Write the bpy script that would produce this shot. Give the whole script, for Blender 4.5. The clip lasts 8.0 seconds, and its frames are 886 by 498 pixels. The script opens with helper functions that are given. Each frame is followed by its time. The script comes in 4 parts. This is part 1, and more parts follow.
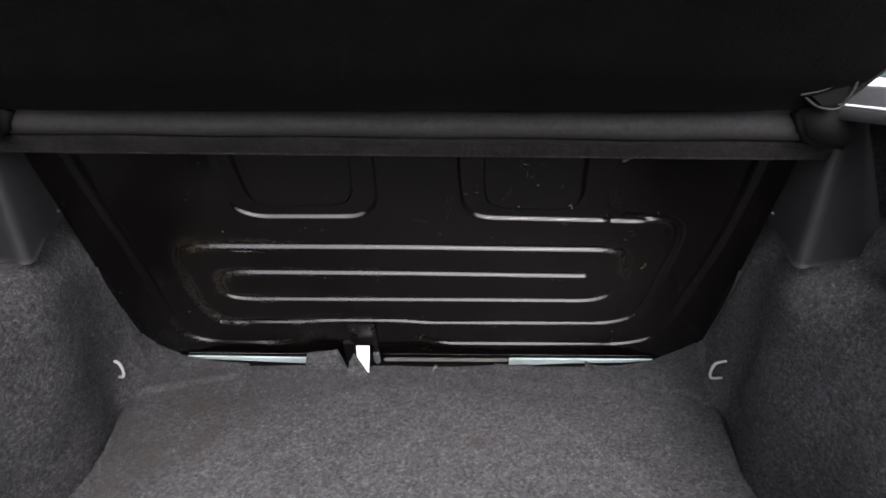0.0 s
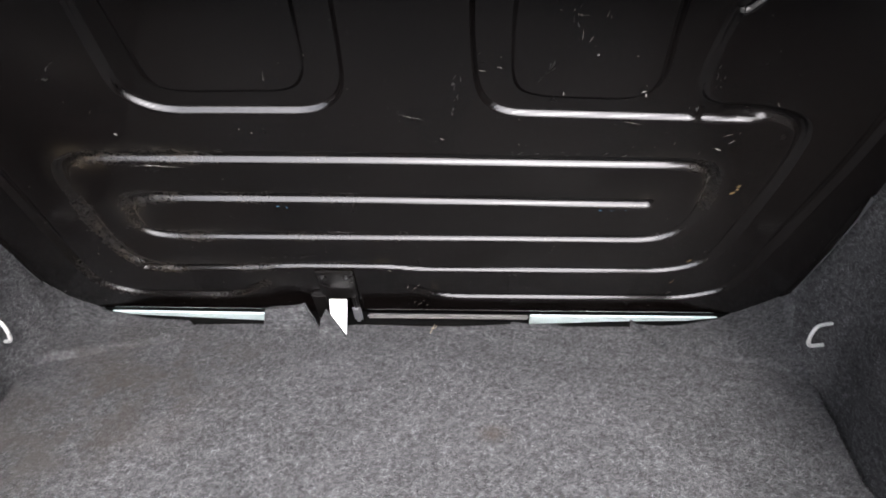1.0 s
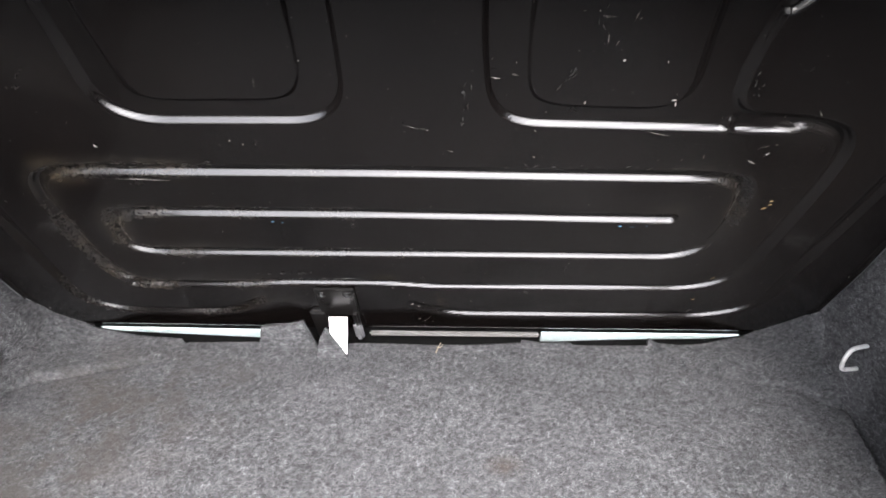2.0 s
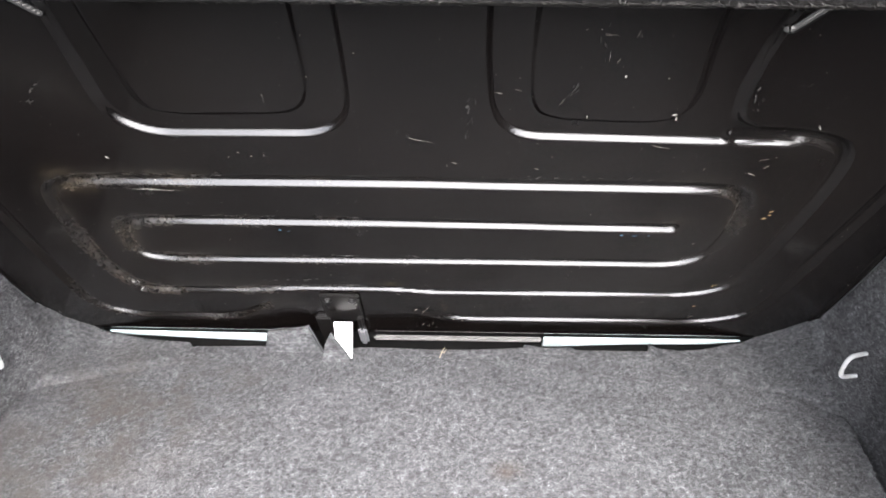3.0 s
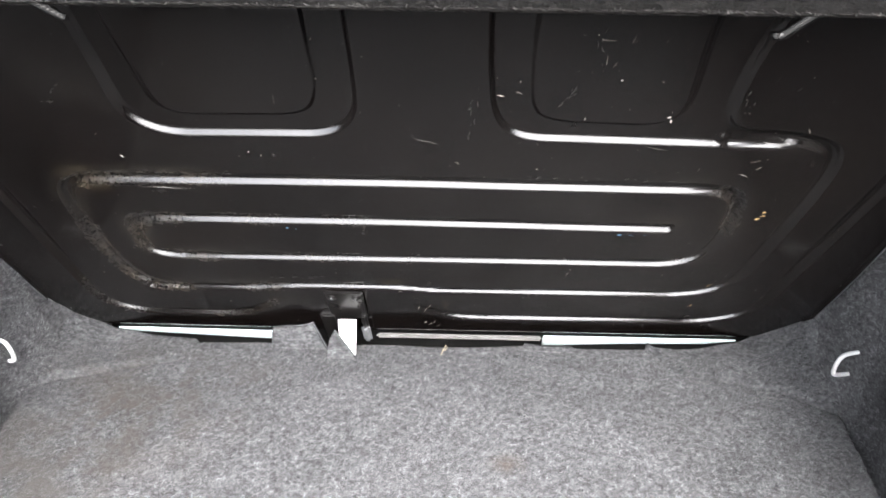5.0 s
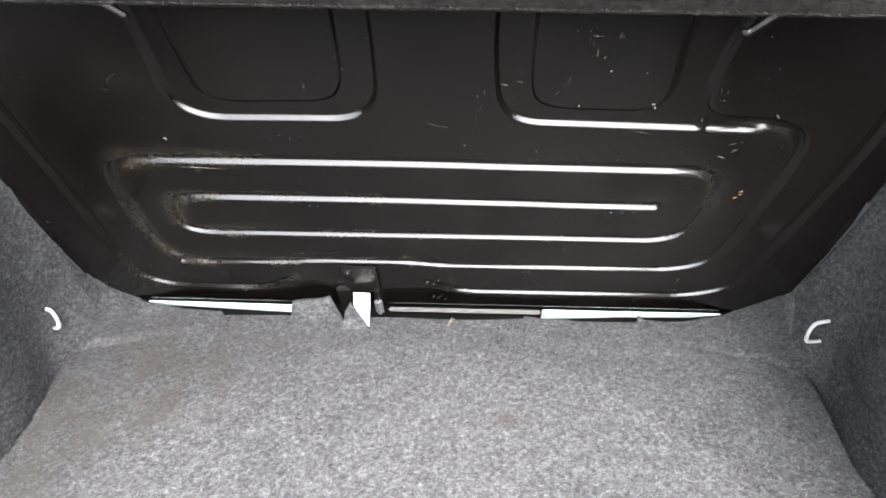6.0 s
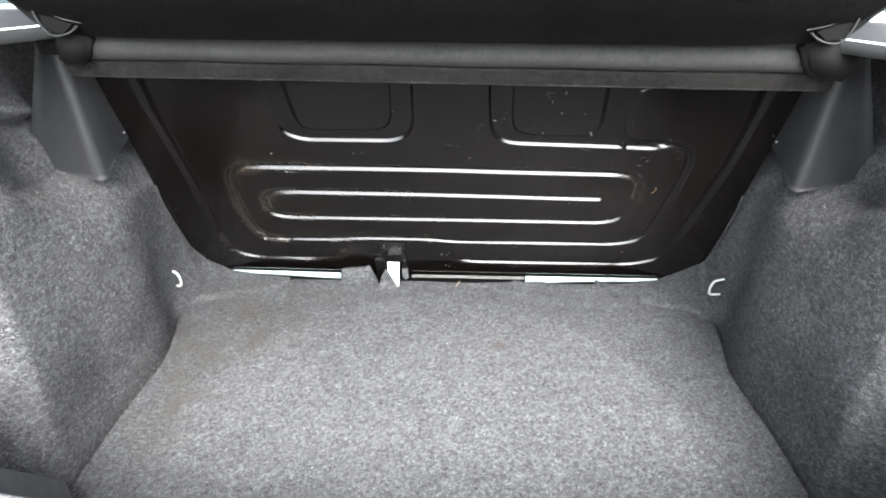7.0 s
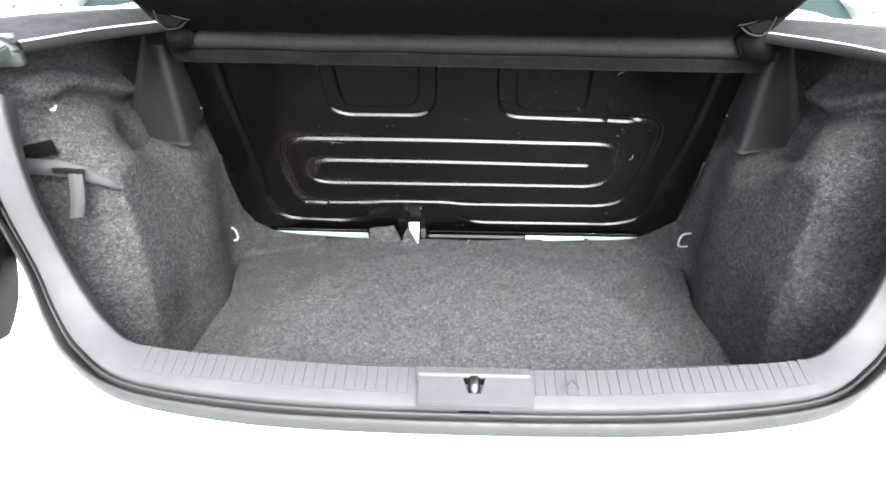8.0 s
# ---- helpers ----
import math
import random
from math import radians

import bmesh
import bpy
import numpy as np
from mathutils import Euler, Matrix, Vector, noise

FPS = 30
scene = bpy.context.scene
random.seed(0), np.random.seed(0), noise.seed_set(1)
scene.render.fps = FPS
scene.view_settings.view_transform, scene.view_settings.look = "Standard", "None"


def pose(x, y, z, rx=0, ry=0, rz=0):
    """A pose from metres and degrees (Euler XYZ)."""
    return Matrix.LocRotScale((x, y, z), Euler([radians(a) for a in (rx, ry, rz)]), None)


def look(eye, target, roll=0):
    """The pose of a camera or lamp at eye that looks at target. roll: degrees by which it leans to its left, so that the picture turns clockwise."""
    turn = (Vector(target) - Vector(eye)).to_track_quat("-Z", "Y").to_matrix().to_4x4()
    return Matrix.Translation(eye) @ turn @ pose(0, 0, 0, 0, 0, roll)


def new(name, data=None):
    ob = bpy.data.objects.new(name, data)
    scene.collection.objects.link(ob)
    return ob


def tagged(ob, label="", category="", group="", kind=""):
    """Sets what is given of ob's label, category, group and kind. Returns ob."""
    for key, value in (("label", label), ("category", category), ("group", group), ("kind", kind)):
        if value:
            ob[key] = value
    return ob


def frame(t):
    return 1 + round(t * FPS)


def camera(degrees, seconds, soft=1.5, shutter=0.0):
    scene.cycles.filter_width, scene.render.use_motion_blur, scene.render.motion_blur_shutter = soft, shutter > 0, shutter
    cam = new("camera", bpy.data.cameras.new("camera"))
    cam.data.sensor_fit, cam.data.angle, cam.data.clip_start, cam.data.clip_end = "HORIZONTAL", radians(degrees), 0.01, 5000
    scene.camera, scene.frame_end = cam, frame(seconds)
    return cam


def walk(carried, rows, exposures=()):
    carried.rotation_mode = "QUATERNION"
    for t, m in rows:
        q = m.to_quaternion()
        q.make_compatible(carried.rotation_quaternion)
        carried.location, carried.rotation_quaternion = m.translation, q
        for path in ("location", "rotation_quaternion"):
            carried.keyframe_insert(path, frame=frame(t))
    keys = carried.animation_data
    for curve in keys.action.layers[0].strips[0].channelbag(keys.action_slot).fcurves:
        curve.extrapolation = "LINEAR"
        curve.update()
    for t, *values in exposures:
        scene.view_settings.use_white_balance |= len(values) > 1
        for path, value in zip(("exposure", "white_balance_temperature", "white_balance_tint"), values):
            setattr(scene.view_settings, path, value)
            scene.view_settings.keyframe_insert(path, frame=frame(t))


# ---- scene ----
cam = camera(77.0, 8.0, soft=1.7)
PATH = [
    (0, (0.067, 0.058, 1.158), (0.04, 1.895, 0.367), -0.1),
    (0.2, (0.071, 0.124, 1.082), (0.049, 1.955, 0.277), 0.3),
    (0.3, (0.073, 0.165, 1.06), (0.049, 1.979, 0.218), 0.2),
    (0.5, (0.07, 0.232, 1.036), (0.046, 2.009, 0.119), 0.1),
    (1, (0.06, 0.321, 1.009), (0.035, 2.067, 0.033), 0.1),
    (1.5, (0.056, 0.363, 1.004), (0.023, 2.102, 0.018), -0.0),
    (2, (0.053, 0.377, 1.005), (0.02, 2.12, 0.025), 0.0),
    (3.5, (0.052, 0.373, 1.026), (0.002, 2.111, 0.037), 0.0),
    (4, (0.056, 0.377, 1.024), (0.005, 2.116, 0.039), 0.1),
    (4.5, (0.057, 0.376, 1.025), (0.004, 2.118, 0.044), 0.1),
    (5.8, (0.039, 0.29, 1.02), (-0.001, 2.046, 0.064), 0.5),
    (6, (0.043, 0.276, 1.036), (-0.008, 2.015, 0.049), 0.3),
    (6.5, (0.036, 0.139, 1.11), (-0.017, 1.873, 0.114), 0.3),
    (6.7, (0.045, 0.07, 1.152), (-0.034, 1.797, 0.147), -0.1),
    (7, (0.03, -0.045, 1.176), (-0.02, 1.689, 0.18), 0.3),
    (7.5, (0.018, -0.178, 1.202), (-0.032, 1.555, 0.205), 0.3),
    (8, (-0.005, -0.298, 1.211), (-0.045, 1.43, 0.206), 0.4),
]
EXPOSURES = [(0.0, 2.22, 6400, 17), (0.5, 2.75, 6400, 16), (1.0, 3.05, 6400, 15), (2.0, 3.55, 6400, 14), (3.5, 4.03, 6400, 13), (4.5, 4.03, 6400, 12), (6.0, 3.93, 6400, 11), (6.6, 3.88, 6350, 9), (7.0, 3.95, 6300, 8), (7.5, 3.80, 6300, 7), (8.0, 3.42, 6300, 7)]
walk(cam, [(t, look(eye, target, roll)) for t, eye, target, roll in PATH], EXPOSURES)

# ---- light: an overcast day, the boot open to the sky behind the camera ----
world = bpy.data.worlds.new("overcast_sky")
scene.world = world
world.use_nodes = True
wn = world.node_tree
sky = wn.nodes.new("ShaderNodeTexSky")
sky.sky_type = "NISHITA"
sky.sun_disc = False
sky.sun_elevation = radians(49)
sky.sun_rotation = radians(166)
sky.air_density, sky.dust_density, sky.ozone_density = 1.0, 4.0, 1.0
soften = wn.nodes.new("ShaderNodeHueSaturation")
soften.inputs["Saturation"].default_value = 0.25
wn.links.new(sky.outputs["Color"], soften.inputs["Color"])
wn.links.new(soften.outputs["Color"], wn.nodes["Background"].inputs["Color"])
wn.nodes["Background"].inputs["Strength"].default_value = 0.15
sun_data = bpy.data.lights.new("sun", "SUN")
sun_data.energy, sun_data.angle, sun_data.color = 1.0, radians(28), (1.0, 0.97, 0.93)
sun = new("sun", sun_data)
sun.matrix_world = look((1.0, -3.8, 5.8), (0.0, 0.6, 0.6))


# ---- materials ----
def material(name, rough=0.5, metal=0.0):
    m = bpy.data.materials.new(name)
    m.use_nodes = True
    b = m.node_tree.nodes["Principled BSDF"]
    b.inputs["Roughness"].default_value = rough
    b.inputs["Metallic"].default_value = metal
    return m, m.node_tree, b


def noise_of(nt, scale, detail=3.0, rough=0.55, stretch=None, turn=0.0, distort=0.0):
    co = nt.nodes.new("ShaderNodeTexCoord")
    mp = nt.nodes.new("ShaderNodeMapping")
    mp.inputs["Scale"].default_value = stretch or (1, 1, 1)
    mp.inputs["Rotation"].default_value = turn if isinstance(turn, tuple) else (turn * 0.7, turn * 0.4, turn)
    nt.links.new(co.outputs["Object"], mp.inputs["Vector"])
    n = nt.nodes.new("ShaderNodeTexNoise")
    n.inputs["Scale"].default_value = scale
    n.inputs["Detail"].default_value = detail
    n.inputs["Roughness"].default_value = rough
    n.inputs["Distortion"].default_value = distort
    nt.links.new(mp.outputs["Vector"], n.inputs["Vector"])
    return n.outputs["Fac"]


def ramp(nt, fac, *stops):
    r = nt.nodes.new("ShaderNodeValToRGB")
    while len(r.color_ramp.elements) < len(stops):
        r.color_ramp.elements.new(0.5)
    for e, (p, c) in zip(r.color_ramp.elements, stops):
        e.position = p
        e.color = (*c, 1) if len(c) == 3 else (c[0], c[0], c[0], 1)
    nt.links.new(fac, r.inputs["Fac"])
    return r.outputs["Color"]


def mixed(nt, a, b, fac, mode="MIX"):
    n = nt.nodes.new("ShaderNodeMix")
    n.data_type, n.blend_type = "RGBA", mode
    for value, socket in ((fac, n.inputs[0]), (a, n.inputs[6]), (b, n.inputs[7])):
        if isinstance(value, (int, float)):
            socket.default_value = value
        elif isinstance(value, tuple):
            socket.default_value = (*value, 1)
        else:
            nt.links.new(value, socket)
    return n.outputs[2]


def bump(nt, bsdf, height, strength, distance):
    n = nt.nodes.new("ShaderNodeBump")
    n.inputs["Strength"].default_value = strength
    n.inputs["Distance"].default_value = distance
    nt.links.new(height, n.inputs["Height"])
    nt.links.new(n.outputs["Normal"], bsdf.inputs["Normal"])


def patch(nt, centre, size, lo=0.35, hi=0.75, scale=40.0):
    """A stain of its own shape: an oval in the object's metres, broken up by noise."""
    co = nt.nodes.new("ShaderNodeTexCoord")
    off = nt.nodes.new("ShaderNodeVectorMath")
    off.operation = "SUBTRACT"
    off.inputs[1].default_value = centre
    nt.links.new(co.outputs["Object"], off.inputs[0])
    div = nt.nodes.new("ShaderNodeVectorMath")
    div.operation = "DIVIDE"
    div.inputs[1].default_value = size
    nt.links.new(off.outputs[0], div.inputs[0])
    length = nt.nodes.new("ShaderNodeVectorMath")
    length.operation = "LENGTH"
    nt.links.new(div.outputs[0], length.inputs[0])
    inner = nt.nodes.new("ShaderNodeMapRange")
    inner.inputs["From Min"].default_value, inner.inputs["From Max"].default_value = 1.0, 0.0
    nt.links.new(length.outputs["Value"], inner.inputs["Value"])
    grit = noise_of(nt, scale, 6, 0.75)
    both = nt.nodes.new("ShaderNodeMath")
    both.operation = "MULTIPLY"
    nt.links.new(inner.outputs[0], both.inputs[0])
    nt.links.new(ramp(nt, grit, (lo, (0.0,)), (hi, (1.6,))), both.inputs[1])
    both.use_clamp = True
    return both.outputs[0]


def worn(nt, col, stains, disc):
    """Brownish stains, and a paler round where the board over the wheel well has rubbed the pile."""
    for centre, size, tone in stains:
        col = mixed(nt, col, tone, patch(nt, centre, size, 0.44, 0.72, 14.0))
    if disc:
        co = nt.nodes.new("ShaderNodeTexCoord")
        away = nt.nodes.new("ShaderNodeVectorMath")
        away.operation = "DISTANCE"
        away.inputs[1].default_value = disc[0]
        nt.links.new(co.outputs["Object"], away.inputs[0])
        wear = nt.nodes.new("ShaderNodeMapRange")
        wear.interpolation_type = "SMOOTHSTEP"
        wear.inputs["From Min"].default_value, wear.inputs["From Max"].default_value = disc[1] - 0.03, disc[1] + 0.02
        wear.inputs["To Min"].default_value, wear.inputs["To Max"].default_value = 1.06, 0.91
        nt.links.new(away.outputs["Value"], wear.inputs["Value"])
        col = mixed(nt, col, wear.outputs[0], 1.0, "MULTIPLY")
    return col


def felt(name, dark, mid, light, stain=(0.04, 0.035, 0.03), upright=False, sheen=0.2, stains=(), disc=None):
    """Needle-felt carpet: matted fibres in several directions, flecks, faint stains."""
    m, nt, b = material(name, 0.95)
    lay = (lambda a: (a, 0.0, 0.0)) if upright else (lambda a: (0.0, 0.0, a))
    long = (4.0, 1.0, 4.0) if upright else (1.0, 4.0, 4.0)
    strands = [noise_of(nt, 75 + 10 * k, 3, 0.6, long, lay(a), 1.0) for k, a in enumerate((0.2, 1.1, 2.0) if upright else (0.85, 1.57, 2.3))]
    woven = mixed(nt, mixed(nt, strands[0], strands[1], 1.0, "LIGHTEN"), strands[2], 1.0, "LIGHTEN")
    fleck = noise_of(nt, 150, 4, 0.7)
    fibre = mixed(nt, woven, fleck, 0.5)
    col = ramp(nt, fibre, (0.40, dark), (0.53, mid), (0.70, light))
    broad = ramp(nt, noise_of(nt, 5.5, 4, 0.6), (0.35, (0.78,)), (0.65, (1.20,)))
    col = mixed(nt, col, broad, 1.0, "MULTIPLY")
    clump = ramp(nt, noise_of(nt, 38, 3, 0.6), (0.30, (0.74,)), (0.70, (1.24,)))
    col = mixed(nt, col, clump, 1.0, "MULTIPLY")
    spots = ramp(nt, noise_of(nt, 3.1, 5, 0.6, None, 1.1), (0.58, (0.0,)), (0.72, (0.40,)))
    col = mixed(nt, col, stain, spots)
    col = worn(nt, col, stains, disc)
    nt.links.new(col, b.inputs["Base Color"])
    b.inputs["Specular IOR Level"].default_value = 0.05
    b.inputs["Sheen Weight"].default_value = sheen
    b.inputs["Sheen Roughness"].default_value = 0.6
    b.inputs["Sheen Tint"].default_value = (*light, 1)
    bump(nt, b, fibre, 1.0, 0.005)
    return m


def plain(name, colour, rough, metal=0.0, vary=0.12, grain=0.0, scale=14.0, coat=0.0):
    """Paint, plastic or metal with slight unevenness of tone and gloss."""
    m, nt, b = material(name, rough, metal)
    n = noise_of(nt, scale, 4, 0.6)
    col = ramp(nt, n, (0.3, tuple(c * (1 - vary) for c in colour)), (0.7, tuple(min(1, c * (1 + vary)) for c in colour)))
    nt.links.new(col, b.inputs["Base Color"])
    r = ramp(nt, noise_of(nt, scale * 3, 4, 0.65), (0.3, (max(0.02, rough * 0.85),)), (0.7, (min(1, rough * 1.15),)))
    nt.links.new(r, b.inputs["Roughness"])
    b.inputs["Coat Weight"].default_value = coat
    if grain:
        bump(nt, b, noise_of(nt, 900, 2, 0.5), grain, 0.001)
    return m


CARPET_STAINS = (((-0.42, 0.90, 0.45), (0.22, 0.17, 0.2), (0.045, 0.0395, 0.035)), ((-0.47, 0.72, 0.45), (0.13, 0.22, 0.2), (0.048, 0.0445, 0.041)), ((-0.30, 0.97, 0.45), (0.16, 0.06, 0.2), (0.046, 0.042, 0.039)),
                 ((0.12, 0.83, 0.45), (0.03, 0.02, 0.1), (0.046, 0.036, 0.028)))
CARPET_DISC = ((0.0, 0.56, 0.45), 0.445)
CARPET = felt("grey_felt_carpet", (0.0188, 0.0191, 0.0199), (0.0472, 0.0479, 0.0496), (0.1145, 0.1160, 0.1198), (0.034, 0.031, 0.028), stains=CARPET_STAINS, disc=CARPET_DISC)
LINING = felt("grey_felt_lining", (0.0187, 0.0188, 0.0194), (0.047, 0.0471, 0.0484), (0.108, 0.108, 0.1103), upright=True)
BLACK_FELT = felt("black_felt", (0.0045, 0.0044, 0.0042), (0.008, 0.0078, 0.0076), (0.018, 0.0175, 0.017), (0.010, 0.0097, 0.0094), sheen=0.05)
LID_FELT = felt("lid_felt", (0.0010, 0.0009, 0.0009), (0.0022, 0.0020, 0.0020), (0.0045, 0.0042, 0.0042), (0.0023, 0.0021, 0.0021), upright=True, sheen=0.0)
GREY_PLASTIC = plain("grey_plastic", (0.042, 0.0435, 0.0465), 0.62, grain=0.25)
GREY_PLASTIC.node_tree.nodes["Principled BSDF"].inputs["Specular IOR Level"].default_value = 0.3
LIP_FELT = felt("fuzzy_shelf_felt", (0.0055, 0.0052, 0.0049), (0.0095, 0.0090, 0.0086), (0.017, 0.0162, 0.0155), (0.012, 0.0115, 0.011), sheen=0.15)
ROLL = plain("black_vinyl", (0.0054, 0.0051, 0.0049), 0.9, grain=0.5, vary=0.35, scale=60)
DARK_PLASTIC = plain("dark_plastic", (0.0120, 0.0122, 0.0131), 0.6, grain=0.25)
DARK_PLASTIC.node_tree.nodes["Principled BSDF"].inputs["Specular IOR Level"].default_value = 0.3
SEAL = plain("seal_rubber", (0.048, 0.049, 0.051), 0.5)
BULB = plain("bulb_rubber", (0.022, 0.0222, 0.0225), 0.55)
BULB.node_tree.nodes["Principled BSDF"].inputs["Specular IOR Level"].default_value = 0.3
BLACK_METAL = plain("black_metal", (0.0042, 0.0038, 0.0036), 0.3)
BLACK_METAL.node_tree.nodes["Principled BSDF"].inputs["Specular IOR Level"].default_value = 0.3
CHROME = plain("bright_steel", (0.085, 0.083, 0.08), 0.35, 1.0, vary=0.4, scale=120)
GALVANISED = plain("pale_wire", (0.42, 0.42, 0.41), 0.35)
WHITE_PAINT = plain("pale_car_paint", (0.70, 0.75, 0.73), 0.28, vary=0.02, scale=3, coat=0.6)
WHITE_STRIP = plain("pale_primer", (0.42, 0.50, 0.49), 0.35, vary=0.06, scale=30)
WHITE_LABEL = plain("white_label", (0.82, 0.82, 0.80), 0.5, vary=0.03)
# the pale car paint again, with the shade beside the opening in its colour
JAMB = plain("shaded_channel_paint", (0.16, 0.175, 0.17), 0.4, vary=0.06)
# the channel's dark reflection is in this colour, with the gloss nearly off
GUTTER = plain("gutter_dark_tone", (0.026, 0.0265, 0.027), 0.5, vary=0.04)
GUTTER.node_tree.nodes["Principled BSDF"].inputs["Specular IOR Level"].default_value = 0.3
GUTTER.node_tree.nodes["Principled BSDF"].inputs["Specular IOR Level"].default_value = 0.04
WEBBING = plain("grey_webbing", (0.042, 0.043, 0.0445), 0.8)
STRAP = plain("grey_strap", (0.085, 0.087, 0.09), 0.6)
LAMP_BLACK = plain("smoked_lamp", (0.0035, 0.0025, 0.0025), 0.45)
LAMP_BLACK.node_tree.nodes["Principled BSDF"].inputs["Specular IOR Level"].default_value = 0.15
# near-black without gloss: the darkness of gaps and recesses put into the colour
VOID_BLACK = plain("recess_black", (0.0045, 0.0044, 0.0043), 0.7)
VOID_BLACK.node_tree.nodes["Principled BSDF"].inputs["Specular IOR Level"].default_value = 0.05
TWIG = plain("dry_straw", (0.20, 0.165, 0.115), 0.8, vary=0.3, scale=200)
def fibre_tones(name, gain, tint=(1.0, 1.0, 1.02), stains=(), disc=None):
    """Loose felt fibres: each strand its own grey."""
    m, nt, b = material(name, 0.95)
    geo = nt.nodes.new("ShaderNodeNewGeometry")
    tones = ((0.0, 0.026), (0.44, 0.046), (0.84, 0.072), (1.0, 0.098))
    tone = ramp(nt, geo.outputs["Random Per Island"], *((p, tuple(gain * g * c for c in tint)) for p, g in tones))
    for size, deep in ((150, 0.36), (38, 0.10), (9, 0.06)):
        tone = mixed(nt, tone, ramp(nt, noise_of(nt, size, 3, 0.6, None, 0.6), (0.34, (1 - deep,)), (0.66, (1 + deep,))), 1.0, "MULTIPLY")
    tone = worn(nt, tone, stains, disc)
    nt.links.new(tone, b.inputs["Base Color"])
    b.inputs["Specular IOR Level"].default_value = 0.1
    return m


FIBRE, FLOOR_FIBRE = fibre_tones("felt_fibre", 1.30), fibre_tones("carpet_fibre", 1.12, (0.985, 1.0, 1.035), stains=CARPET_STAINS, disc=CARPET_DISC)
SHELF_HAIR = fibre_tones("shelf_hair", 0.6, (1.0, 0.94, 0.90))
BLUE_FLECK = plain("blue_paint_fleck", (0.05, 0.13, 0.22), 0.5)
PALE_FLECK = plain("bare_scratch", (0.30, 0.285, 0.255), 0.5, vary=0.3, scale=300)
DULL_SCUFF = plain("dull_scuff", (0.019, 0.018, 0.0165), 0.6, vary=0.4, scale=400)
# paler than the panel: the light caught by the rolled lip, as colour
LIP_SHEEN = plain("steel_lip_sheen", (0.085, 0.082, 0.080), 0.42, vary=0.2, scale=60)
RUST_FLECK = plain("rust_fleck", (0.30, 0.20, 0.09), 0.8, vary=0.4, scale=400)


def panel_paint():
    """Thin black paint on pressed steel: satin, dusty, rusty patches, chips, and a sky sheen painted on its east half.
    """
    m, nt, b = material("black_painted_steel", 0.22)
    col = base = ramp(nt, noise_of(nt, 9, 4, 0.6), (0.3, (0.0013, 0.00098, 0.0009)), (0.7, (0.0028, 0.0021, 0.0019)))
    dust = ramp(nt, noise_of(nt, 55, 6, 0.75), (0.55, (0.0,)), (0.78, (0.045,)))
    col = mixed(nt, base, (0.07, 0.062, 0.053), dust)
    def at(u, v):
        return (u, 1.091 - 0.4179 * v, 0.45 + 0.9085 * v)

    for (u, v), size, tone in (((-0.378, 0.366), (0.040, 0.06, 0.030), (0.13, 0.10, 0.06)), ((-0.30, 0.375), (0.12, 0.03, 0.016), (0.10, 0.088, 0.068)),
                               ((-0.36, 0.265), (0.030, 0.05, 0.045), (0.13, 0.115, 0.095)), ((-0.28, 0.222), (0.12, 0.04, 0.022), (0.085, 0.078, 0.068)),
                               ((-0.415, 0.33), (0.025, 0.05, 0.04), (0.09, 0.078, 0.062)), ((-0.30, 0.150), (0.14, 0.03, 0.020), (0.080, 0.072, 0.062)),
                               ((-0.21, 0.105), (0.05, 0.03, 0.018), (0.07, 0.064, 0.055)), ((-0.039, 0.156), (0.022, 0.03, 0.010), (0.20, 0.155, 0.08)),
                               ((0.30, 0.304), (0.045, 0.03, 0.013), (0.13, 0.105, 0.075)), ((0.378, 0.30), (0.020, 0.05, 0.05), (0.11, 0.095, 0.072)),
                               ((0.30, 0.376), (0.06, 0.03, 0.012), (0.09, 0.08, 0.065)), ((0.40, 0.435), (0.05, 0.03, 0.03), (0.05, 0.046, 0.042)), ((-0.32, 0.50), (0.06, 0.04, 0.05), (0.035, 0.031, 0.027))):
        col = mixed(nt, col, tuple(0.22 * c for c in tone), patch(nt, at(u, v), size, 0.46, 0.70, 170.0))
    # broad paler haze: the sky's sheen on the east half, put into the colour
    for centre, size in ((at(0.30, 0.30), (0.40, 0.30, 0.30)), (at(0.20, 0.15), (0.30, 0.14, 0.14))):
        col = mixed(nt, col, (0.007, 0.0062, 0.0057), patch(nt, centre, size, 0.25, 0.9, 7.0))
    grime = nt.nodes.new("ShaderNodeAttribute")
    grime.attribute_name = "grime"
    speck = ramp(nt, noise_of(nt, 210, 6, 0.8), (0.42, (0.0,)), (0.60, (1.0,)))
    hue = ramp(nt, noise_of(nt, 26, 3, 0.6), (0.42, (0.022, 0.0205, 0.019)), (0.66, (0.036, 0.028, 0.018)))
    soil = mixed(nt, speck, grime.outputs["Fac"], 1.0, "MULTIPLY")
    col = mixed(nt, col, hue, soil)
    chips = ramp(nt, noise_of(nt, 330, 2, 0.5), (0.77, (0.0,)), (0.79, (0.6,)))
    col = mixed(nt, col, (0.42, 0.40, 0.36), chips)
    nt.links.new(col, b.inputs["Base Color"])
    r = ramp(nt, noise_of(nt, 24, 6, 0.7), (0.35, (0.15,)), (0.7, (0.28,)))
    r = mixed(nt, r, (0.62, 0.62, 0.62), soil)
    nt.links.new(r, b.inputs["Roughness"])
    b.inputs["Specular IOR Level"].default_value = 0.48
    b.inputs["Coat Weight"].default_value = 0.20
    b.inputs["Coat Roughness"].default_value = 0.07
    bump(nt, b, noise_of(nt, 40, 3, 0.5), 0.08, 0.002)
    return m


PANEL_PAINT = panel_paint()


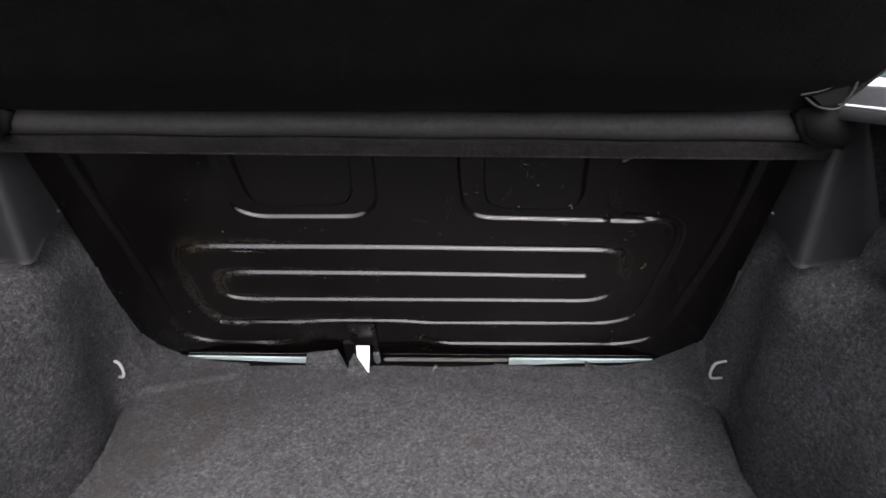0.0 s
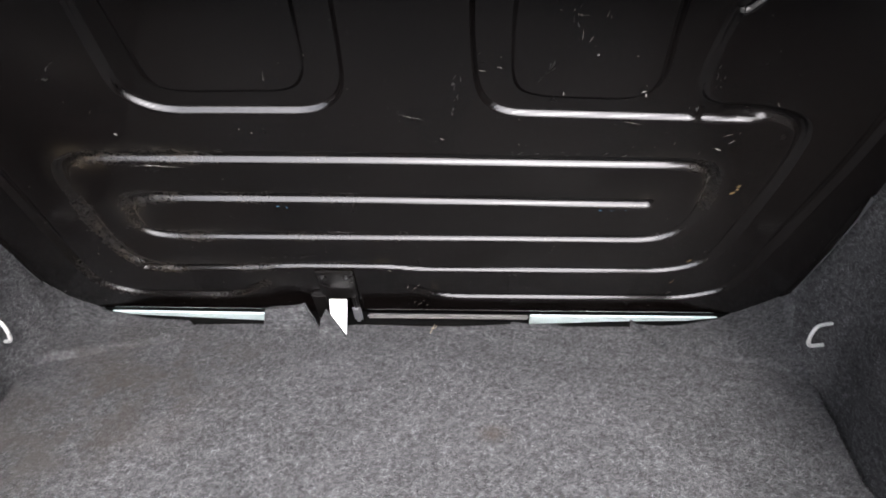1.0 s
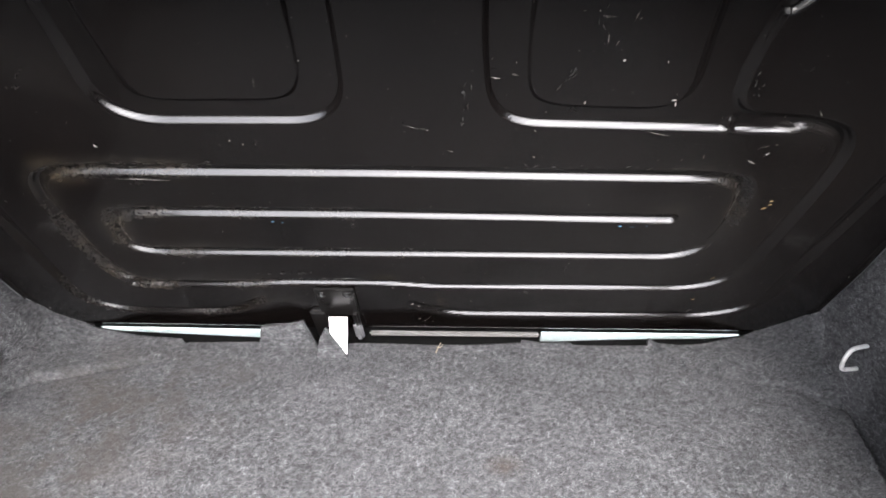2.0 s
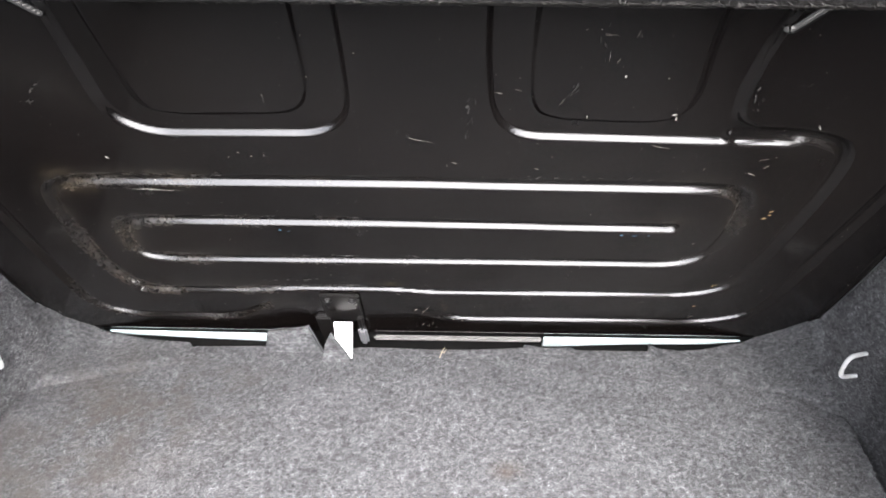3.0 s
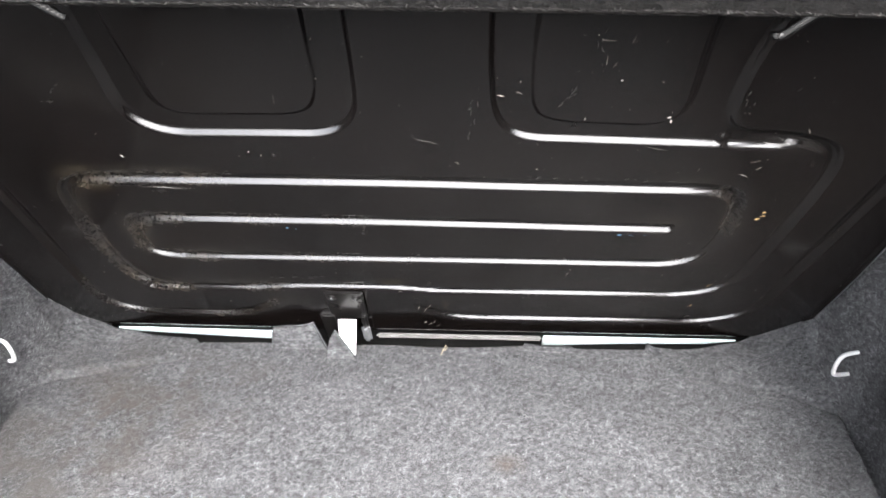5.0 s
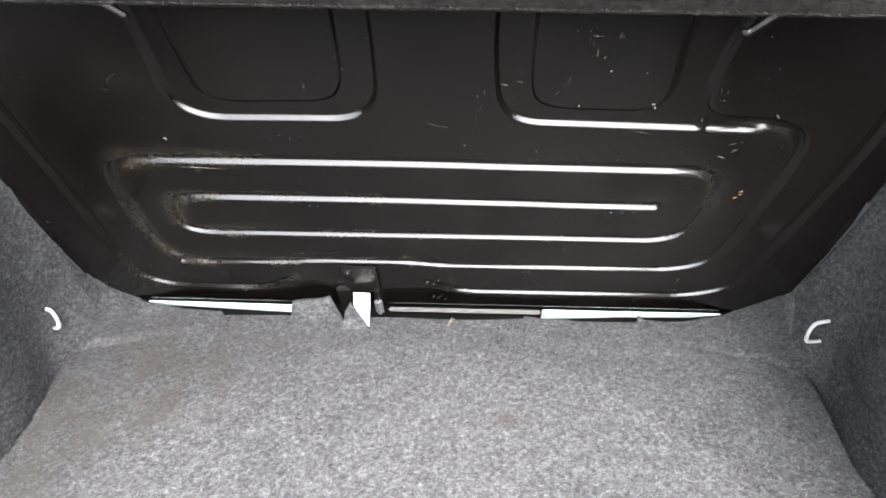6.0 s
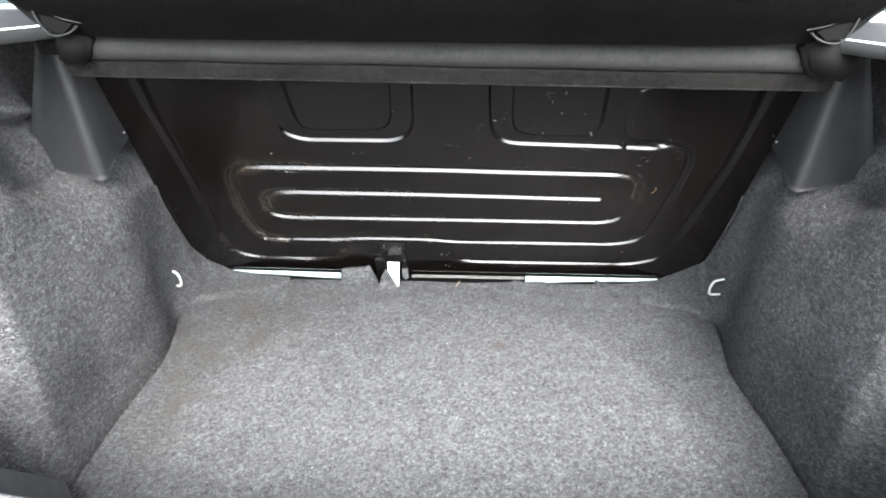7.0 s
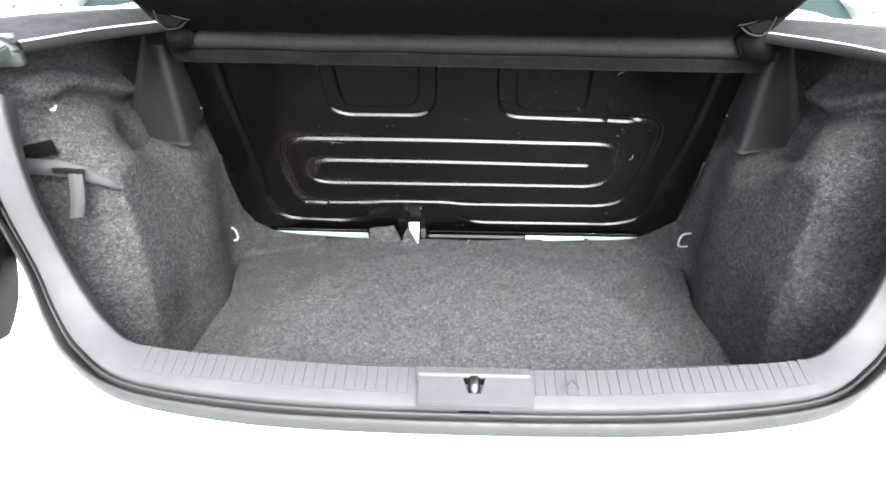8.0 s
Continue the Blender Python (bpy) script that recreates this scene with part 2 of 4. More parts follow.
def asphalt():
    m, nt, b = material("asphalt", 0.9)
    col = ramp(nt, noise_of(nt, 90, 5, 0.7), (0.3, (0.03, 0.03, 0.03)), (0.7, (0.085, 0.085, 0.082)))
    nt.links.new(col, b.inputs["Base Color"])
    bump(nt, b, noise_of(nt, 120, 4, 0.7), 0.6, 0.01)
    return m


def glass():
    m, nt, b = material("dark_teal_glass", 0.03)
    # opaque dark teal stands in for dark surroundings mirrored in the glass
    b.inputs["Base Color"].default_value = (0.013, 0.021, 0.020, 1)
    b.inputs["IOR"].default_value = 1.25
    nt.links.new(ramp(nt, noise_of(nt, 6, 3, 0.5), (0.3, (0.04,)), (0.7, (0.12,))), b.inputs["Roughness"])
    return m


ASPHALT, GLASS = asphalt(), glass()


# ---- mesh helpers ----
def mesh_object(name, verts, faces, mat, parent=None, label="", smooth=True):
    me = bpy.data.meshes.new(name)
    me.from_pydata([tuple(map(float, v)) for v in verts], [], faces)
    if smooth:
        me.shade_smooth()
    me.materials.append(mat)
    ob = new(name, me)
    if parent:
        ob.parent = parent
    if label:
        ob["label"] = label
    return ob


def part(name, bm, mat, parent=None, label="", smooth=False):
    me = bpy.data.meshes.new(name)
    bmesh.ops.recalc_face_normals(bm, faces=bm.faces)
    bm.to_mesh(me)
    bm.free()
    if smooth:
        me.shade_smooth()
    me.materials.append(mat)
    ob = new(name, me)
    if parent:
        ob.parent = parent
    if label:
        ob["label"] = label
    return ob


def grid_faces(rows, cols, closed=False):
    out = []
    for i in range(rows - 1):
        for j in range(cols if closed else cols - 1):
            k = (j + 1) % cols
            out.append((i * cols + j, i * cols + k, (i + 1) * cols + k, (i + 1) * cols + j))
    return out


def box(x0, x1, y0, y1, z0, z1, bevel=0.0, seg=2):
    bm = bmesh.new()
    bmesh.ops.create_cube(bm, size=1)
    bmesh.ops.transform(bm, matrix=Matrix.Translation(((x0 + x1) / 2, (y0 + y1) / 2, (z0 + z1) / 2)) @ Matrix.Diagonal((x1 - x0, y1 - y0, z1 - z0, 1)), verts=bm.verts)
    if bevel:
        bmesh.ops.bevel(bm, geom=bm.edges[:], offset=bevel, segments=seg, affect="EDGES")
    return bm


def prism(points, axis, lo, hi, bevel=0.0, seg=2):
    """A flat outline pushed along an axis (0 x, 1 y, 2 z) from lo to hi; points give the two other axes in order."""
    bm = bmesh.new()
    ends = []
    for at in (lo, hi):
        ring = []
        for a, b in points:
            co = [a, b]
            co.insert(axis, at)
            ring.append(bm.verts.new(co))
        ends.append(ring)
    n = len(points)
    bm.faces.new(ends[0])
    bm.faces.new(ends[1][::-1])
    for i in range(n):
        bm.faces.new((ends[0][i], ends[1][i], ends[1][(i + 1) % n], ends[0][(i + 1) % n]))
    bmesh.ops.recalc_face_normals(bm, faces=bm.faces)
    if bevel:
        bmesh.ops.bevel(bm, geom=bm.edges[:], offset=bevel, segments=seg, affect="EDGES")
    return bm


def spline(points, n, even=True):
    """n points along a smooth curve through the given points, evenly spaced or evenly between the points."""
    p = np.array(points, float)
    p = np.vstack([2 * p[0] - p[1], p, 2 * p[-1] - p[-2]])
    out = []
    for i in range(1, len(p) - 2):
        for t in np.linspace(0, 1, 24, endpoint=False):
            a, b, c, d = p[i - 1 : i + 3]
            out.append(0.5 * (2 * b + (c - a) * t + (2 * a - 5 * b + 4 * c - d) * t * t + (3 * b - a - 3 * c + d) * t**3))
    out.append(p[-2])
    out = np.array(out)
    s = np.r_[0, np.cumsum(np.linalg.norm(np.diff(out, axis=0), axis=1))] if even else np.arange(len(out), dtype=float)
    at = np.linspace(0, s[-1], n)
    return np.stack([np.interp(at, s, out[:, k]) for k in range(out.shape[1])], 1)


def tube(name, points, radius, mat, parent=None, label="", n=40, sides=10, flat=1.0):
    """A round bar along a curve, with closed ends."""
    p = spline(points, n)
    t = np.gradient(p, axis=0)
    t /= np.linalg.norm(t, axis=1)[:, None]
    up = np.array([0.0, 0.0, 1.0]) if abs(t[:, 2]).mean() < 0.8 else np.array([0.0, 1.0, 0.0])
    verts = []
    for q, d in zip(p, t):
        a = np.cross(d, up)
        a /= np.linalg.norm(a)
        b = np.cross(a, d)
        for k in range(sides):
            w = 2 * math.pi * k / sides
            verts.append(q + radius * (math.cos(w) * a + flat * math.sin(w) * b))
    faces = grid_faces(n, sides, True) + [tuple(range(sides)), tuple(range((n - 1) * sides, n * sides))[::-1]]
    return mesh_object(name, verts, faces, mat, parent, label)


def empty(name, place=(0, 0, 0)):
    ob = new(name)
    ob.location = place
    return ob


def smooth01(a, b, x):
    t = np.clip((np.asarray(x, float) - a) / (b - a), 0, 1)
    return t * t * (3 - 2 * t)


def waves(a, b, seed, scale):
    """Soft unevenness between about -1 and 1."""
    r = np.random.RandomState(seed)
    out = 0
    for _ in range(7):
        k, l, ph = r.uniform(-1, 1) * scale, r.uniform(-1, 1) * scale, r.uniform(0, 6.3)
        out = out + np.sin(k * a + l * b + ph)
    return out / 4


# ---- ground ----
bm = bmesh.new()
bmesh.ops.create_grid(bm, x_segments=8, y_segments=8, size=400)
tagged(part("ground", bm, ASPHALT), "grey asphalt ground under the parked car", "ground", kind="structure")

# ---- boot floor ----
FLOOR, HALF = 0.45, 0.575
BACK_EDGE = [(-0.60, 1.092), (-0.50, 1.080), (-0.437, 1.064), (-0.39, 1.060), (-0.352, 1.056), (-0.338, 1.056), (-0.298, 1.057), (-0.255, 1.058), (-0.15, 1.050), (-0.095, 1.058), (-0.034, 1.057), (0.019, 1.055), (0.072, 1.057), (0.16, 1.063),
             (0.164, 1.071), (0.195, 1.063), (0.235, 1.066), (0.243, 1.059), (0.317, 1.059), (0.355, 1.060), (0.359, 1.072), (0.368, 1.060), (0.401, 1.055), (0.437, 1.060), (0.462, 1.068), (0.487, 1.075), (0.52, 1.083), (0.60, 1.098)]


def floor_height(x, y):
    corner = 0.085 * smooth01(0.505, 0.63, np.abs(x)) * smooth01(0.945, 1.055, y)
    back = 0.006 * smooth01(0.98, 1.06, y)
    wheel = np.hypot(x, y - 0.56)
    board = 0.005 * (1 - smooth01(0.430, 0.450, wheel))
    seam = np.interp(np.abs(x), [0.34, 0.383, 0.476, 0.539, 0.566, 0.60], [1.10, 1.023, 1.000, 0.978, 0.957, 0.945])
    board = board + 0.0060 * smooth01(-0.003, 0.004, y - seam) - 0.010 * np.exp(-(((y - seam + 0.006) / 0.0040) ** 2)) * smooth01(0.30, 0.40, np.abs(x))
    wall_x = np.where(x < 0, 0.541, 0.561) + 0.042 * smooth01(0.74, 0.97, y) + 0.012 * smooth01(0.86, 0.60, y)
    tuck = -0.028 * smooth01(0.013, 0.006, wall_x - np.abs(x)) * smooth01(0.985, 0.935, y)
    return FLOOR + corner + back + board + tuck + 0.0015 * waves(x, y, 3, 40) - 0.0035


nx, ny = 320, 260
gx = np.linspace(-0.60, 0.60, nx)
edge_back = np.interp(gx, *zip(*BACK_EDGE))
verts = []
for j in range(ny):
    t = j / (ny - 1)
    y = 0.25 + t * (edge_back - 0.25)
    verts += list(zip(gx, y, floor_height(gx, y)))
top = len(verts)
verts += [(x, y + 0.002, z - 0.006) for x, y, z in verts[-nx:]]
faces = grid_faces(ny, nx) + [(top - nx + i, top - nx + i + 1, top + i + 1, top + i) for i in range(nx - 1)]
floor = mesh_object("floor", verts, faces, CARPET)
tagged(floor, "worn grey felt carpet on the boot floor", "floor", kind="structure")

# loose cut flap of carpet that stands against the seat back
rows, cols = 14, 18
verts = []
for side in (0, 1):
    for i in range(rows):
        t = i / (rows - 1)
        for j in range(cols):
            s = j / (cols - 1)
            left, right = -0.243 + 0.004 * t, -0.148 - 0.025 * t
            x = left + s * (right - left)
            z = FLOOR - 0.004 + t * (0.037 + 0.015 * s) + 0.003 * math.sin(5 * s) * t
            y = 1.044 + 0.012 * t - 0.006 * math.sin(3.1 * s) * t + 0.004 * side
            verts.append((x, y, z))
n = rows * cols
faces = grid_faces(rows, cols) + [tuple(i + n for i in f)[::-1] for f in grid_faces(rows, cols)]
rim = [j for j in range(cols)] + [i * cols + cols - 1 for i in range(1, rows)] + [(rows - 1) * cols + j for j in range(cols - 2, -1, -1)] + [i * cols for i in range(rows - 2, 0, -1)]
faces += [(rim[k], rim[(k + 1) % len(rim)], rim[(k + 1) % len(rim)] + n, rim[k] + n) for k in range(len(rim))]
mesh_object("flap", verts, faces, CARPET, floor, "loose cut carpet flap standing up")

# floor pan under the gap behind the carpet, the gap's darkness in its colour
tagged(part("floor_pan", box(-0.60, 0.60, 0.98, 1.20, 0.415, 0.425, 0.002), VOID_BLACK), "floor pan behind the carpet edge, black for the dark gap", "floor pan", kind="structure")


# ---- felt side linings ----
WALL_NY, WALL_NZ = 130, 170


def side_wall(name, s, seed):
    ny, nz = WALL_NY, WALL_NZ
    along, z = np.meshgrid(np.linspace(0, 1, ny), 0.41 + 0.64 * np.linspace(0, 1, nz))
    y = 0.335 + 0.08 * smooth01(0.66, 0.78, z)
    y = y + (1.13 - y) * along**1.25
    # the arch bends outward over the wheel, sharply at the seat and gently at the opening
    far = smooth01(0.78, 0.54, y)
    low, high = 0.735 + 0.03 * far, 0.820 + 0.06 * far
    t = np.clip((z - low) / (high - low), 0, 1)
    over_seat = 0.125 * (1 - np.sqrt(1 - 0.97 * t * t)) + 0.32 * np.clip(z - high, 0, 0.2)
    over_rear = 0.19 * smooth01(0.855, 1.01, z)
    over = (1 - far) * over_seat + far * over_rear
    crease = 0.944 - 0.010 * (s > 0) - 0.25 * (y - 0.66) + 0.008 * np.sin(31 * y + s)
    span = smooth01(0.53, 0.60, y) * smooth01(0.87, 0.80, y)
    fold = (np.exp(-(((z - crease - 0.030) / 0.022) ** 2)) - 0.6 * np.exp(-(((z - crease + 0.002) / 0.013) ** 2))) * span
    rear = (0.105 + 0.185 * smooth01(0.66, 0.80, z)) * smooth01(0.520 + 0.040 * smooth01(0.85, 0.95, z), 0.405, y)
    foot = 0.008 * smooth01(0.62, 0.46, z)
    out = np.maximum(over, rear) + 0.35 * np.minimum(over, rear) + foot + 0.042 * smooth01(0.74, 0.97, y) + 0.012 * smooth01(0.86, 0.60, y)
    lump = 0.006 * waves(y, z, seed, 16) + 0.0018 * waves(y, z, seed + 5, 60)
    lump = lump + 0.012 * waves(y * 0.6, z * 1.6, seed + 9, 34) * smooth01(high, high + 0.05, z) - 0.030 * fold
    x = 0.544 + 0.010 * s + out + lump * (0.3 + 0.7 * smooth01(0.47, 0.52, z))
    x = x + 0.012 * (s > 0) * smooth01(0.80, 0.92, y) * smooth01(0.54, 0.64, z)
    x = x - 0.028 * smooth01(0.57, 0.45, z) * smooth01(0.90, 1.0, y)
    verts = []
    for layer in (0, 1):
        verts += np.stack([s * (x + 0.012 * layer), y, z], -1).reshape(-1, 3).tolist()
    n = ny * nz
    f = grid_faces(nz, ny)
    rim = [j for j in range(ny)] + [i * ny + ny - 1 for i in range(1, nz)] + [(nz - 1) * ny + j for j in range(ny - 2, -1, -1)] + [i * ny for i in range(nz - 2, 0, -1)]
    faces = f + [tuple(i + n for i in q)[::-1] for q in f] + [(rim[k], rim[(k + 1) % len(rim)], rim[(k + 1) % len(rim)] + n, rim[k] + n) for k in range(len(rim))]
    return mesh_object(name, verts, faces, LINING)


wall_w = tagged(side_wall("wall_west", -1, 11), "grey felt lining moulded over the wheel arch", "side lining", kind="structure")
wall_e = tagged(side_wall("wall_east", 1, 27), "grey felt lining moulded over the wheel arch", "side lining", kind="structure")

def lining_x(wall, y, z):
    """Where the inner side of a lining stands at that depth and height."""
    co = np.array([v.co[:] for v in wall.data.vertices])[: WALL_NY * WALL_NZ]
    return float(co[np.argmin((co[:, 1] - y) ** 2 + (co[:, 2] - z) ** 2), 0])


# ---- seat back: pressed black steel panel ----
LEAN_SIN, LEAN_COS = 0.4179, 0.9085
BASE_Y, BASE_Z = 1.091, 0.45


def on_panel(u, v, h=0.0):
    """A point of the leaning seat back: u across, v up along it, h proud of it."""
    return (u, BASE_Y - v * LEAN_SIN - h * LEAN_COS, BASE_Z + v * LEAN_COS - h * LEAN_SIN)


def distance_to(path, U, V):
    d = np.full(U.shape, 9.0)
    for (ax, ay), (bx, by) in zip(path[:-1], path[1:]):
        ex, ey = bx - ax, by - ay
        ll = ex * ex + ey * ey
        if ll < 1e-10:
            continue
        near = (U > min(ax, bx) - 0.06) & (U < max(ax, bx) + 0.06) & (V > min(ay, by) - 0.06) & (V < max(ay, by) + 0.06)
        u, v = U[near], V[near]
        t = np.clip(((u - ax) * ex + (v - ay) * ey) / ll, 0, 1)
        d[near] = np.minimum(d[near], np.hypot(u - ax - t * ex, v - ay - t * ey))
    return d


def inside(path, U, V):
    odd = np.zeros(U.shape, bool)
    for (ax, ay), (bx, by) in zip(path, np.roll(path, -1, axis=0)):
        if ay != by:
            odd ^= ((ay > V) != (by > V)) & (U < (bx - ax) * (V - ay) / (by - ay) + ax)
    return odd


def signed(path, U, V):
    d = distance_to(np.vstack([path, path[:1]]), U, V)
    return np.where(inside(path, U, V), -d, d)


def fillet(points, r, loop=False):
    """The outline with every corner rounded to about r, the straight runs left straight."""
    p = [np.array(q, float) for q in points]
    n = len(p)
    out = []
    for i, q in enumerate(p):
        if not loop and i in (0, n - 1):
            out.append(q)
            continue
        a, b = p[i - 1], p[(i + 1) % n]
        la, lb = np.linalg.norm(a - q), np.linalg.norm(b - q)
        ra, rb = min(r, 0.48 * la), min(r, 0.48 * lb)
        e, f = q + (a - q) * ra / la, q + (b - q) * rb / lb
        out += [(1 - t) ** 2 * e + 2 * t * (1 - t) * q + t * t * f for t in np.linspace(0, 1, 8)]
    return np.array(out)


# one long groove that winds through the middle, and the grooves round it
SERPENT = fillet([(-0.345, 0.136), (-0.382, 0.138), (-0.414, 0.168), (-0.422, 0.230), (-0.418, 0.345), (-0.380, 0.368), (0.0, 0.3675), (0.342, 0.3630), (0.378, 0.349), (0.382, 0.257), (0.349, 0.2165), (0.0, 0.2162), (-0.340, 0.2158), (-0.367, 0.232), (-0.362, 0.284), (-0.332, 0.2978), (0.0, 0.2958), (0.310, 0.2915)], 0.040)
LOWER = fillet([(-0.40, 0.137), (-0.24, 0.1375), (-0.185, 0.1445), (-0.03, 0.1445), (0.02, 0.1372), (0.387, 0.140), (0.436, 0.168), (0.446, 0.265), (0.452, 0.365), (0.446, 0.418), (0.410, 0.438), (0.35, 0.439)], 0.040)
RIM_LEFT = fillet([(-0.490, 0.66), (-0.497, 0.50), (-0.492, 0.34), (-0.495, 0.20), (-0.498, 0.101), (-0.460, 0.065), (-0.285, 0.059), (-0.225, 0.097)], 0.040)
RIM_RIGHT = fillet([(-0.012, 0.091), (0.050, 0.060), (0.435, 0.062), (0.497, 0.092), (0.507, 0.210), (0.522, 0.38), (0.520, 0.50), (0.510, 0.66)], 0.040)
U_LEFT_OUT = fillet([(-0.288, 0.70), (-0.288, 0.57), (-0.290, 0.457), (-0.255, 0.434), (-0.080, 0.435), (-0.049, 0.462), (-0.047, 0.52), (-0.046, 0.70)], 0.028, True)
U_LEFT_IN = fillet([(-0.258, 0.70), (-0.258, 0.56), (-0.252, 0.47), (-0.227, 0.460), (-0.102, 0.462), (-0.086, 0.49), (-0.085, 0.53), (-0.082, 0.70)], 0.028, True)
U_RIGHT_OUT = fillet([(0.075, 0.70), (0.077, 0.53), (0.085, 0.460), (0.112, 0.4342), (0.30, 0.4282), (0.385, 0.4245), (0.428, 0.438), (0.410, 0.448), (0.325, 0.450), (0.313, 0.480), (0.315, 0.54), (0.322, 0.58), (0.326, 0.70)], 0.028, True)
U_RIGHT_IN = fillet([(0.117, 0.70), (0.117, 0.53), (0.122, 0.471), (0.145, 0.457), (0.250, 0.453), (0.274, 0.470), (0.267, 0.54), (0.262, 0.70)], 0.028, True)
ROWS_V, COLS_U = 300, 560
vv = np.linspace(-0.028, 0.655, ROWS_V)
ss = np.linspace(-1, 1, COLS_U)


def half_width(v):
    return np.interp(v, [-0.028, 0.0, 0.02, 0.04, 0.06, 0.09], [0.500, 0.532, 0.556, 0.574, 0.586, 0.592]) - 0.060 * np.maximum(v - 0.2, 0)


S, V = np.meshgrid(ss, vv)
XE = half_width(V) + 0.010 * (S > 0)
U = S * XE


def step(d, inner, outer):
    """1 inside, 0 outside, straight flank with softened shoulders."""
    width = outer - inner
    out = 0
    for k in (-0.16, -0.08, 0.0, 0.08, 0.16):
        out = out + np.clip((outer + k * width - d) / width, 0, 1)
    return out / 5


sink = 0.0076 * step(distance_to(SERPENT, U, V), 0.0038, 0.0088)
sink = np.maximum(sink, 0.0078 * step(distance_to(LOWER, U, V), 0.0032, 0.0082))
for rim_path in (RIM_LEFT, RIM_RIGHT):
    start = np.where(V < 0.13, smooth01(-0.215, -0.275, U) + smooth01(-0.02, 0.06, U), 1.0)
    sink = np.maximum(sink, start * (0.0086 - 0.003 * smooth01(0.15, 0.3, V)) * step(distance_to(rim_path, U, V), 0.0025, 0.0082 + 0.004 * smooth01(0.15, 0.3, V)))
for outer_loop, inner_loop in ((U_LEFT_OUT, U_LEFT_IN), (U_RIGHT_OUT, U_RIGHT_IN)):
    fade = smooth01(0.412, 0.362, U)
    sink = np.maximum(sink, 0.0066 * fade * step(signed(outer_loop, U, V), -0.0034, 0.0006) * (1 - step(signed(inner_loop, U, V), -0.003, 0.003)))
for fork in ([(0.342, 0.577), (0.322, 0.556)], [(0.316, 0.580), (0.317, 0.556)], [(-0.308, 0.584), (-0.287, 0.567)], [(-0.276, 0.588), (-0.282, 0.566)]):
    sink = np.maximum(sink, 0.0035 * step(distance_to(np.array(fork), U, V), 0.0012, 0.0042))
# the little bridge in the groove and the strut that runs up from it
bridge = step(distance_to(np.array([(0.322, 0.421), (0.321, 0.435)]), U, V), 0.003, 0.006)
sink = sink * (1 - 0.5 * bridge)
# folded rim along the sides and foot
rim_near = XE - np.abs(U)
H = -sink - 0.014 * smooth01(0.012, 0.0, rim_near) - 0.022 * smooth01(0.022, -0.028, V) + 0.0007 * waves(U, V, 8, 18)
H = H + 0.0050 * np.exp(-(((rim_near - 0.014) / 0.0032) ** 2)) * smooth01(0.34, 0.26, V) * smooth01(0.06, 0.09, V)
X, Y, Z = on_panel(U, V, H)
verts = np.stack([X, Y, Z], -1).reshape(-1, 3)
seat = empty("seat_back", (0, 1.09, 0.45))


def under(ob, thing):
    """Hang a part built in world coordinates under a thing."""
    ob.parent = thing
    ob.matrix_parent_inverse = Matrix.Translation(thing.location).inverted()
    return ob


panel = under(mesh_object("panel", verts, grid_faces(ROWS_V, COLS_U), PANEL_PAINT, None, "scuffed black painted pressed-steel panel with long grooves"), seat)
# dirt that has settled along the grooves, mostly at their west ends
near_serpent, near_lower, near_rim = distance_to(SERPENT, U, V), distance_to(LOWER, U, V), distance_to(RIM_LEFT, U, V)
west = np.clip(0.35 * smooth01(0.10, -0.20, U) + 0.65 * smooth01(-0.17, -0.36, U), 0, 1)
dirt = np.exp(-(((near_serpent - 0.005) / 0.008) ** 2)) * np.clip(0.20 + 0.80 * west + 0.55 * smooth01(0.33, 0.37, U), 0, 1)
dirt = np.maximum(dirt, 0.85 * np.exp(-((near_lower / 0.010) ** 2)) * smooth01(0.05, -0.10, U))
dirt = np.maximum(dirt, 0.65 * np.exp(-((near_rim / 0.010) ** 2)) * smooth01(0.30, 0.15, V))
dirt *= 0.75 * np.clip(0.55 + 0.6 * waves(U, V, 21, 55), 0, 1)
layer = panel.data.attributes.new("grime", "FLOAT", "POINT")
layer.data.foreach_set("value", dirt.astype(np.float32).ravel())
tagged(seat, "black pressed-steel rear seat back standing behind the boot", "seat back")


def panel_box(name, u0, u1, v0, v1, h0, h1, mat, label="", bevel=0.001):
    bm = box(u0, u1, v0, v1, h0, h1, bevel)
    for w in bm.verts:
        w.co = on_panel(*w.co)
    return under(part(name, bm, mat, None, label), seat)


# rubber-edged fold down each side of the panel
for s in (-1, 1):
    fold_line = [on_panel(s * (float(half_width(v)) + 0.010 * (s > 0) - 0.012), v, 0.001) for v in (0.075, 0.12, 0.18, 0.25, 0.31)]
    under(tube("side_fold", fold_line, 0.0034, SEAL, None, "raised folded edge of the panel", 40, 10), seat)

# pale lower rails of the seat frame, and the lip between them, its sheen in the colour
for outline in ([(-0.515, 0.002), (-0.252, -0.002), (-0.252, -0.026), (-0.364, -0.0175), (-0.490, -0.008)], [(0.197, 0.000), (0.512, 0.000), (0.463, -0.012), (0.329, -0.0175), (0.244, -0.0256), (0.198, -0.033)]):
    bm = prism(outline, 2, -0.0035, 0.0, 0.0008)
    for w in bm.verts:
        w.co = on_panel(*w.co)
    under(part("rail", bm, WHITE_STRIP, None, "pale primer-coloured frame rail"), seat)
panel_box("lip", -0.080, 0.196, -0.0125, -0.004, -0.006, 0.002, LIP_SHEEN, "rolled lower lip, grey with its sheen painted in", 0.0032)
# centre bracket: riveted plate, two pegs, a pale tongue between them
bracket = panel_box("bracket", -0.143, -0.086, 0.062, 0.137, 0.001, 0.006, BLACK_METAL, "small black riveted bracket", 0.002)
